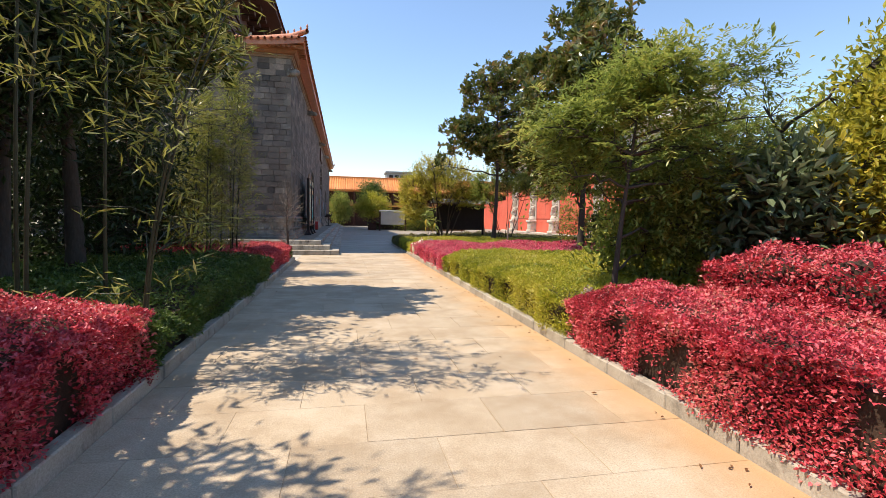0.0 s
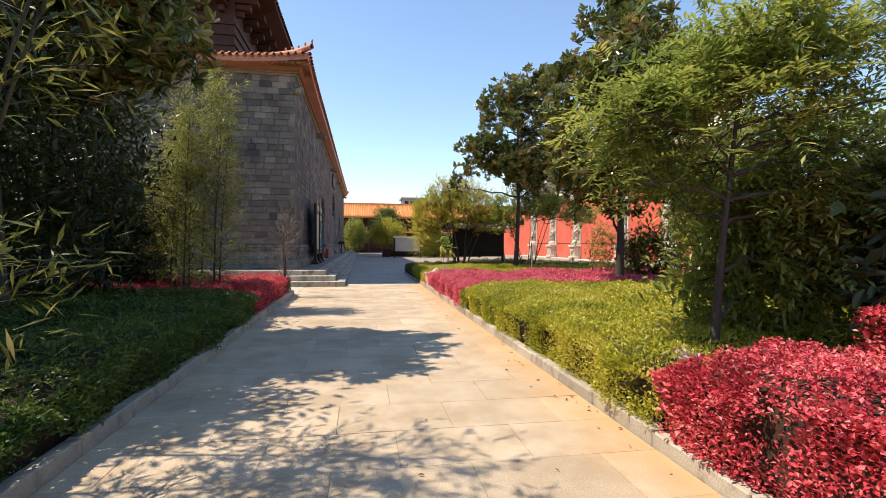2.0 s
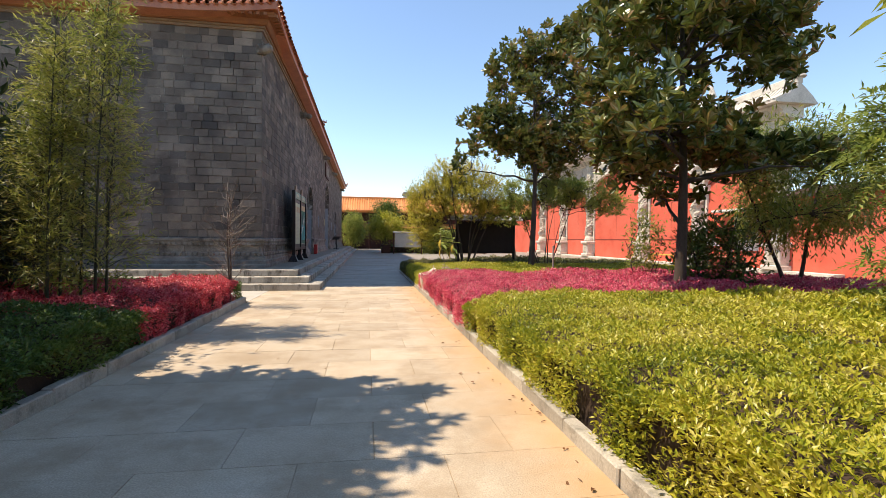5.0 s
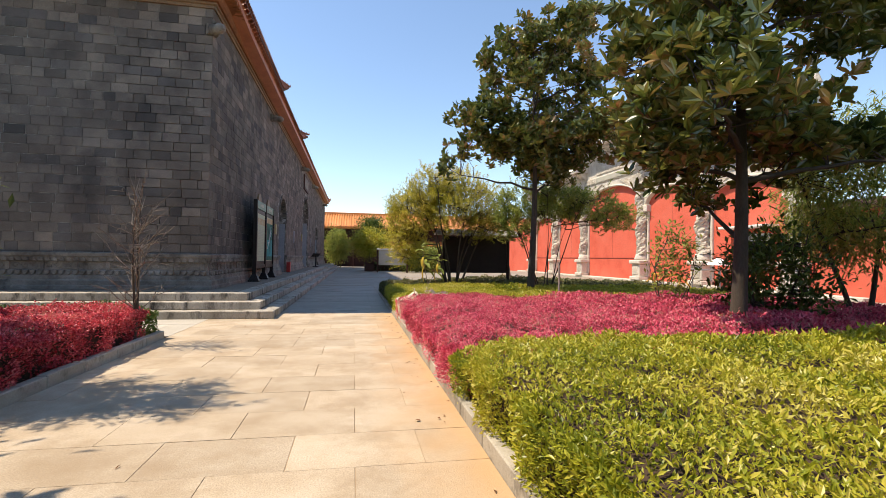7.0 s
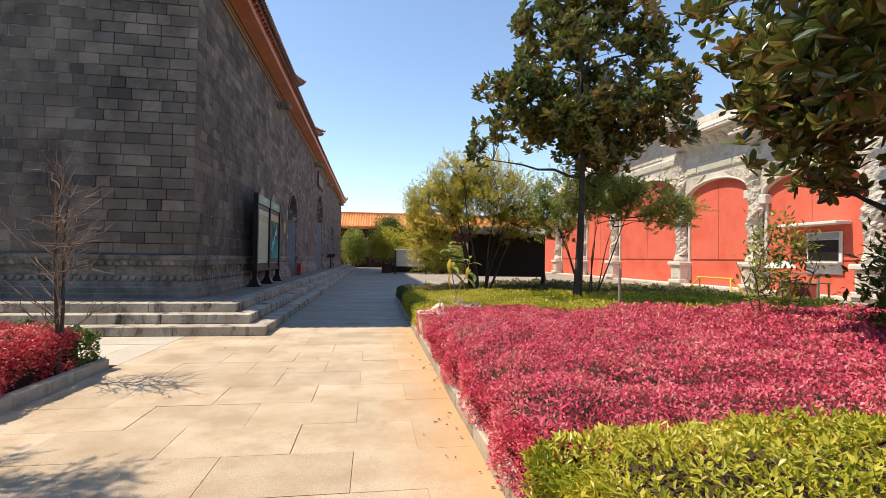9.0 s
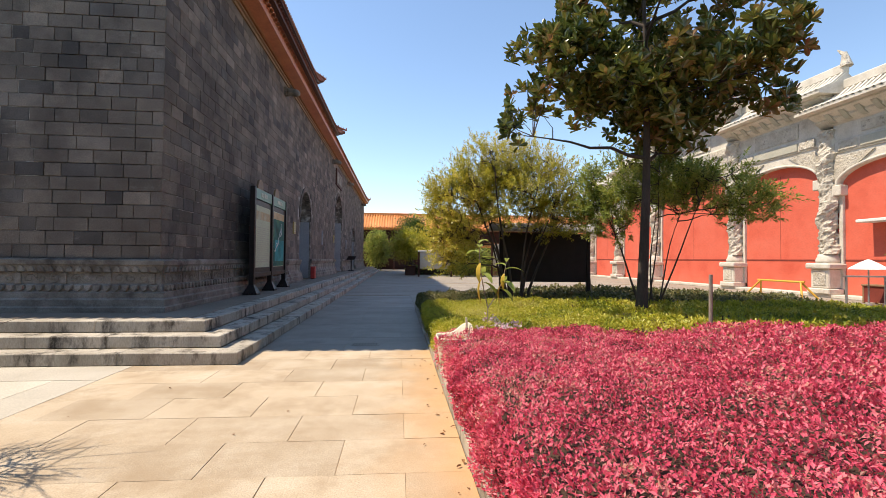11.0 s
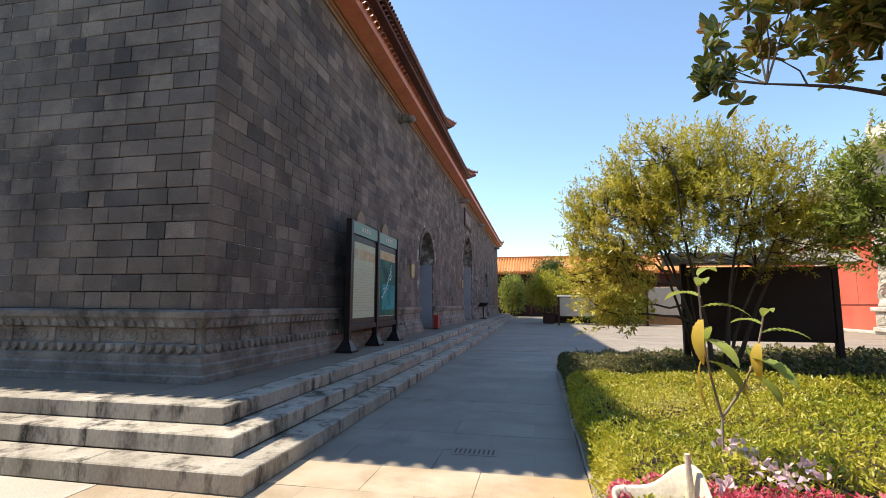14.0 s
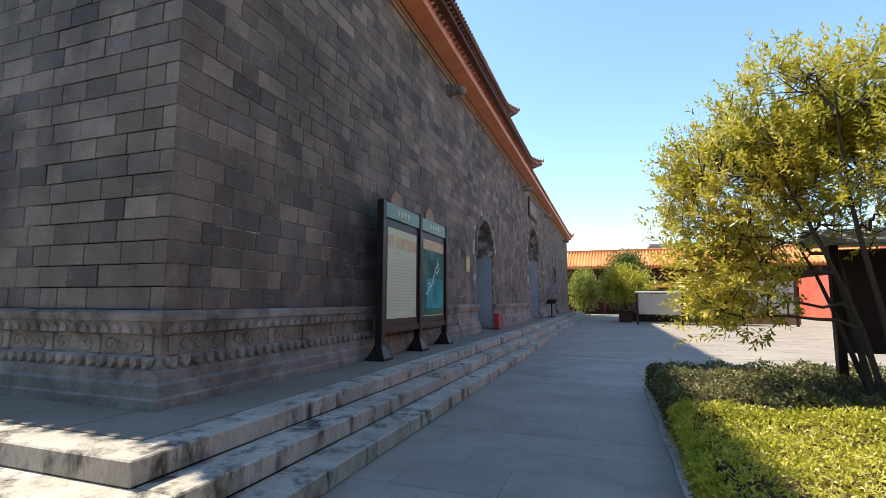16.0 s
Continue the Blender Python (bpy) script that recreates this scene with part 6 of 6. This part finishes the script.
# far court: white sign, planters, shrubs
sb = thing("sign_board", (5.3, 56.5, 0), "blank pale green-white sign board on posts", "sign board")
part("panel", boxed(4.2, 7.0, 56.45, 56.55, 0.75, 2.25, bev=0.02), M["tablet_grey"], sb)
for x in (4.1, 7.1):
    part("post", boxed(x - 0.07, x + 0.07, 56.43, 56.57, 0, 2.4, bev=0.01), M["dark_wood"], sb)
part("top_rail", boxed(4.0, 7.2, 56.4, 56.6, 2.3, 2.42, bev=0.02), M["white_paint"], sb)
s2 = thing("sign_board", (12.6, 57.5, 0), "blank pale sign board on dark posts", "sign board")
part("panel", boxed(11.2, 14.2, 57.45, 57.55, 0.9, 3.1, bev=0.02), M["tablet_grey"], s2)
for x in (11.1, 14.3):
    part("post", boxed(x - 0.08, x + 0.08, 57.43, 57.57, 0, 3.2, bev=0.01), M["dark_wood"], s2)
for x, y in ((3.4, 60.5),):
    pt = thing("planter", (x, y, 0), "dark red square planter in the court", "planter", "court planters")
    part("box", boxed(x - 0.5, x + 0.5, y - 0.5, y + 0.5, 0.0, 0.85, bev=0.04), M["roof_dark"], pt)
    part("rim", boxed(x - 0.57, x + 0.57, y - 0.57, y + 0.57, 0.85, 0.98, bev=0.03), M["roof_dark"], pt)
tree("round_shrub", "rounded bright green shrub in the far court", (3.4, 60.5, 0.9), 4.0, 0.08, [(0, 0, 2.2, 1.9, 1.6, 1.2)], 170, 36, 0.24, M["leaf_lime"], M["bark"], 81, stems=4, gap=-0.7, spread=0.4, limbs=10, category="shrub")
tree("round_shrub", "upright green shrub beside the hall's far end", (-0.7, 78.0, 0), 5.6, 0.08, [(0, 0, 3.0, 1.5, 1.5, 2.6)], 160, 30, 0.32, M["leaf_feather"], M["bark"], 82, stems=3, gap=-0.8, spread=0.4, limbs=10, category="shrub")
tree("round_shrub", "dark green tree behind the far court", (4.0, 72.0, 0), 7.0, 0.12, [(0, 0, 5.2, 1.6, 1.6, 1.6)], 120, 30, 0.32, M["leaf_green"], M["bark"], 83, gap=-0.6, spread=0.4, limbs=10)
tree("round_shrub", "low green shrub bed in the far court", (9.0, 58.5, 0), 3.0, 0.08, [(0, 0, 1.4, 3.2, 1.2, 1.2)], 170, 34, 0.26, M["leaf_feather"], M["bark"], 84, stems=5, gap=-0.8, spread=0.4, limbs=10, category="shrub")
hedge("low clipped hedge in the far court", 3.0, 9.5, 61.8, 63.4, 0.9, M["leaf_green"], 0.14, 6.0, 160, seed=85, group="clipped hedges")
tagged(part("low_wall", boxed(9.2, 15.5, 60.6, 61.0, 0, 1.0, bev=0.04), M["ornament"]), "low brown brick garden wall in the court", "wall", kind="structure")

# things before the archway
tr = thing("trestle", (20.6, 34.3, 0), "yellow painted metal trestle barrier", "barrier")
for y, s in ((32.9, 1), (35.7, -1)):
    for x in (20.2, 21.0):
        part("leg", cone(bmesh.new(), (x, y - 0.3 * s, 0), (20.6, y + 0.2 * s, 0.74), 0.045, 0.045, 8), M["yellow_paint"], tr)
part("rail", cone(bmesh.new(), (20.6, 32.9, 0.74), (20.6, 35.7, 0.74), 0.05, 0.05, 8), M["yellow_paint"], tr)
um = thing("parasol", (20.0, 29.4, 0), "small white parasol on a thin pole", "parasol")
part("pole", cone(bmesh.new(), (20.0, 29.4, 0), (20.0, 29.4, 1.75), 0.03, 0.025, 8), M["metal"], um)
part("canopy", lathe([(0.62, 1.40), (0.57, 1.46), (0.3, 1.64), (0.04, 1.78)], 10, (20.0, 29.4, 0)), M["cloth"], um)
part("base", lathe([(0.28, 0), (0.28, 0.08), (0.06, 0.12)], 12, (20.0, 29.4, 0)), M["metal"], um)
rl = thing("hand_rail", (18, 27.0, 0), "grey metal tube railing before the archway", "railing")
for x in (16.6, 18.0, 19.4):
    part("post", cone(bmesh.new(), (x, 27.0, 0), (x, 27.0, 1.2), 0.035, 0.035, 8), M["metal"], rl)
part("top_rail", cone(bmesh.new(), (16.5, 27.0, 1.2), (19.5, 27.0, 1.2), 0.03, 0.03, 8), M["metal"], rl)
tw = thing("service_window", (GX + 0.2, 30.2, 1.1), "white-framed service window with a pale canopy board in the red wall", "window")
part("frame", boxed(GX + 0.16, GX + 0.245, 29.2, 31.0, 1.12, 3.12, bev=0.02), M["white_paint"], tw)
part("pane", boxed(GX + 0.13, GX + 0.158, 29.35, 30.85, 1.75, 2.72), M["black"], tw, "dark window pane")
part("header_panel", boxed(GX + 0.13, GX + 0.158, 29.35, 30.85, 2.78, 3.05), M["reveal"], tw)
part("sill", boxed(GX - 0.12, GX + 0.158, 29.15, 31.05, 1.62, 1.70, bev=0.015), M["white_paint"], tw)
part("canopy_board", boxed(GX - 0.6, GX + 0.245, 28.8, 32.0, 3.42, 3.55, bev=0.02), M["white_paint"], tw)
dk = thing("desk", (21.3, 29.6, 0), "low brown wooden desk standing before the archway", "desk")
part("top", boxed(20.95, 21.65, 28.5, 30.6, 0.72, 0.78, bev=0.01), M["ornament"], dk)
part("front_panel", boxed(21.0, 21.04, 28.58, 30.52, 0.08, 0.72), M["red_line"], dk)
for x in (21.02, 21.58):
    for y in (28.56, 30.54):
        part("leg", boxed(x - 0.035, x + 0.035, y - 0.035, y + 0.035, 0, 0.72, bev=0.005), M["ornament"], dk)
pk = thing("marker_post", (7.0, 19.9, 0), "thin bare wooden marker post in the hedge", "post")
part("post", cone(bmesh.new(), (7.0, 19.9, 0), (7.0, 19.9, 1.42), 0.032, 0.028, 8), M["bark_pale"], pk)
eb = thing("meter_box", (24.5, 22.6, 1.8), "white electric meter box on the red wall", "meter box")
part("body", boxed(24.35, 24.6, 22.2, 22.9, 1.5, 2.3, bev=0.03), M["white_paint"], eb)
part("conduit", cone(bmesh.new(), (24.48, 22.55, 2.3), (24.48, 22.55, 4.4), 0.04, 0.04, 8), M["white_paint"], eb)
dg = thing("drain_grate", (1.6, 22.06, 0), "dark slotted metal drain grate set in the paving", "grate")
part("frame", boxed(1.34, 1.86, 21.93, 22.19, -0.05, 0.004), M["slab_shaded"], dg)
for k in range(9):
    part("slot", boxed(1.375 + k * 0.053, 1.39 + k * 0.053, 21.98, 22.14, -0.04, 0.0065), M["soil"], dg)
dc = tagged(part("drain_channel", boxed(-0.15, 22.0, 44.6, 44.8, -0.015, 0.007), M["joint"]), "narrow dark drain channel across the court", "drain", kind="structure")

# ---------------------------------------------------------------- pieces: kerbs, slabs, bricks
def kerb_line(x0, x1, ya, yb, z, seed, label):
    t = thing("kerb", ((x0 + x1) / 2, (ya + yb) / 2, 0), label, "kerb", "bed kerbs", "structure")
    rs = np.random.RandomState(seed)
    y = ya
    while y < yb - 0.1:
        ln = min(rs.uniform(0.75, 1.1), yb - y)
        j = rs.uniform(-0.008, 0.008)
        part("kerb_stone", boxed(x0 + j, x1 + j, y, y + ln - 0.012, -0.07, z + rs.uniform(-0.012, 0.01), bev=0.012), M["kerb"], t)
        y += ln


kerb_line(PX1 + 0.004, PX1 + 0.124, -6.0, 21.3, 0.13, 1, "grey weathered stone kerb of the garden bed")
kerb_line(PX1 + 0.004, PX1 + 0.124, 21.31, 28.7, 0.045, 7, "low worn stone edging below the hedge")
kerb_line(PX0 - 0.124, PX0 - 0.004, -6.0, 17.8, 0.14, 3, "dark grey stone kerb below the bamboo")
t = thing("kerb", (-6, 17.87, 0), "grey stone kerb at the bed's end", "kerb", "bed kerbs", "structure")
for k in range(10):
    part("kerb_stone", boxed(-1.79 - (k + 1) * 0.95, -1.80 - k * 0.95, 17.805, 17.925, -0.07, 0.13, bev=0.012), M["kerb"], t)

cache = {}


def piece(name, parent, sx, sy, sz, ch, mat, m):
    key = (mat.name, round(sx, 2), round(sy, 3), sz)
    if key not in cache:
        cache[key] = slab_mesh(name, round(sx, 2) - 0.004, round(sy, 3) - 0.004, sz, ch)
        cache[key].materials.append(mat)
    ob = new(name, cache[key])
    ob.parent = parent
    ob.matrix_basis = m
    return ob


rs = np.random.RandomState(5)
ROW, WID = 0.685, 1.025
k = 0
y = 17.3 - ROW * 33
while y < 33.6:
    ph = (1.24 if k % 2 else 1.74) - 6 * WID
    xs = [PX0] + [ph + j * WID for j in range(12) if PX0 + 0.12 < ph + j * WID < PX1 - 0.12] + [PX1]
    for xa, xb in zip(xs, xs[1:]):
        # from y 21.3 the darker copy puts the hall's shade into the slabs
        piece("slab", path_ob, xb - xa, ROW, 0.05, 0.0015, M["slab"] if y < 21.3 else M["slab_shaded"], pose((xa + xb) / 2, y + ROW / 2, rs.uniform(-0.002, 0.002), rs.normal(0, 0.05), rs.normal(0, 0.05)))
    y += ROW
    k += 1


def joined_paving(parent, x0, x1, y0, y1, sx, sy, seed, mat=M["slab_far"]):
    rs = np.random.RandomState(seed)
    lo, hi = [], []
    y, k = y0, 0
    while y < y1 - 0.05:
        x = x0 - (sx / 2 if k % 2 else 0)
        while x < x1:
            z = rs.uniform(-0.002, 0.002)
            lo.append((max(x, x0) + 0.004, y + 0.004, -0.05))
            hi.append((min(x + sx, x1) - 0.004, min(y + sy, y1) - 0.004, z))
            x += sx
        y += sy
        k += 1
    v, f = boxes_np(lo, hi)
    stuff("slabs", v, f, mat, parent)


joined_paving(court_ob, -0.15, 22.3, 34.0, 83.5, 1.3, 0.9, 1)
joined_paving(side_ob, -16.0, PX0 - 0.002, 17.95, 20.38, 1.2, 0.81, 2, M["slab_pale"])
joined_paving(gap_ob, PX1 + 0.004, 14.396, 28.84, 33.99, 1.3, 0.9, 5)
joined_paving(right_ob, 14.4, 22.3, 4.0, 33.99, 1.3, 0.9, 3)
plat_ob = bpy.data.objects["platform"]
lo, hi = [], []
for j in range(68):
    y = 21.52 + j * 0.8
    lo.append((-2.28, y + 0.004, 0.4))
    hi.append((-1.335, y + 0.796, PLAT - 0.003))
for j in range(20):
    x = -2.3 - j * 0.9
    lo.append((x - 0.896, 21.52, 0.4))
    hi.append((x - 0.004, 22.4, PLAT - 0.003))
v, f = boxes_np(lo, hi)
stuff("slabs", v, f, M["platform"], plat_ob)

# brickwork
COURSE = 0.2553
rs = np.random.RandomState(9)


def blocked(ya, yb, za, zb):
    for yc, w, spring, top in ARCHES:
        if ya < yc + w / 2 + 0.02 and yb > yc - w / 2 - 0.02 and za < spring:
            return True
        yy = min(max(yc, ya), yb)
        if za >= spring and ((yy - yc) / (w / 2 + 0.2)) ** 2 + ((za - spring) / (top - spring + 0.2)) ** 2 < 1:
            return True
    return False


BR = [0.30, 0.44, 0.50, 0.60]
brick_me = {}
for ln in BR:
    brick_me[ln] = slab_mesh("brick", ln - 0.012, COURSE - 0.012, 0.05, 0.006)
    brick_me[ln].materials.append(M["brick"])
lo, hi, flo, fhi = [], [], [], []
ne = nf = 0
for c in range(27):
    z = 1.56 + c * COURSE
    y = WY + 0.002
    while y < WY2 - 0.2:
        ln = BR[rs.randint(4)]
        pr = rs.uniform(-0.003, 0.009)
        if y + ln > WY2:
            ln = WY2 - y
        if not blocked(y, y + ln, z, z + COURSE):
            if ln in brick_me and y < 28.4 and ne < 300 and z < 7.0:
                ob = new("brick", brick_me[ln])
                ob.parent = wall_e
                ob.matrix_basis = Matrix.Translation((WX + pr, y + ln / 2, z + COURSE / 2)) @ Matrix(((0, 0, 1, 0), (1, 0, 0, 0), (0, 1, 0, 0), (0, 0, 0, 1)))
                ne += 1
            else:
                lo.append((WX - 0.05, y + 0.005, z + 0.005))
                hi.append((WX + pr * 0.6, y + ln - 0.005, z + COURSE - 0.005))
        y += ln
    x = WX - 0.002 - (0.0 if c % 2 else 0.2)
    if not c % 2:
        flo.append((WX - 0.195, WY - 0.001, z + 0.005))
        fhi.append((WX - 0.003, WY + 0.05, z + COURSE - 0.005))
    while x > -16:
        ln = BR[rs.randint(4)]
        pr = rs.uniform(-0.003, 0.009)
        if x > -7.6 and nf < 300 and z < 7.6:
            ob = new("brick", brick_me[ln])
            ob.parent = wall_s
            ob.matrix_basis = Matrix.Translation((x - ln / 2, WY - pr, z + COURSE / 2)) @ Matrix(((1, 0, 0, 0), (0, 0, -1, 0), (0, 1, 0, 0), (0, 0, 0, 1)))
            nf += 1
        else:
            flo.append((x - ln + 0.005, WY - pr, z + 0.005))
            fhi.append((x - 0.005, WY + 0.05, z + COURSE - 0.005))
        x -= ln
v, f = boxes_np(lo, hi)
stuff("bricks", v, f, M["brick_far"], wall_e)
v, f = boxes_np(flo, fhi)
stuff("bricks", v, f, M["brick_far"], wall_s)

# dry leaves blown along the kerbs
rs = np.random.RandomState(3)
n = 120
P = np.column_stack([np.where(rs.rand(n) < 0.75, PX1 - 0.03 - np.abs(rs.normal(0, 0.22, n)), rs.uniform(PX0, PX1, n)), rs.uniform(-1, 21, n), np.full(n, 0.012)])
v, f = leaves_np(P, rs.normal(0, 1, (n, 3)) * [1, 1, 0.15], rs.normal(0, 0.2, (n, 3)) + [0, 0, 1], rs.uniform(0.02, 0.06, n), rs.uniform(0.01, 0.03, n), 0.1, 0.3)
lit = link_mesh("fallen_leaves", np_mesh("fallen_leaves", v, f), M["dry_leaf"])
tagged(lit, "scattered dry brown leaves along the kerb", "leaves", kind="stuff")
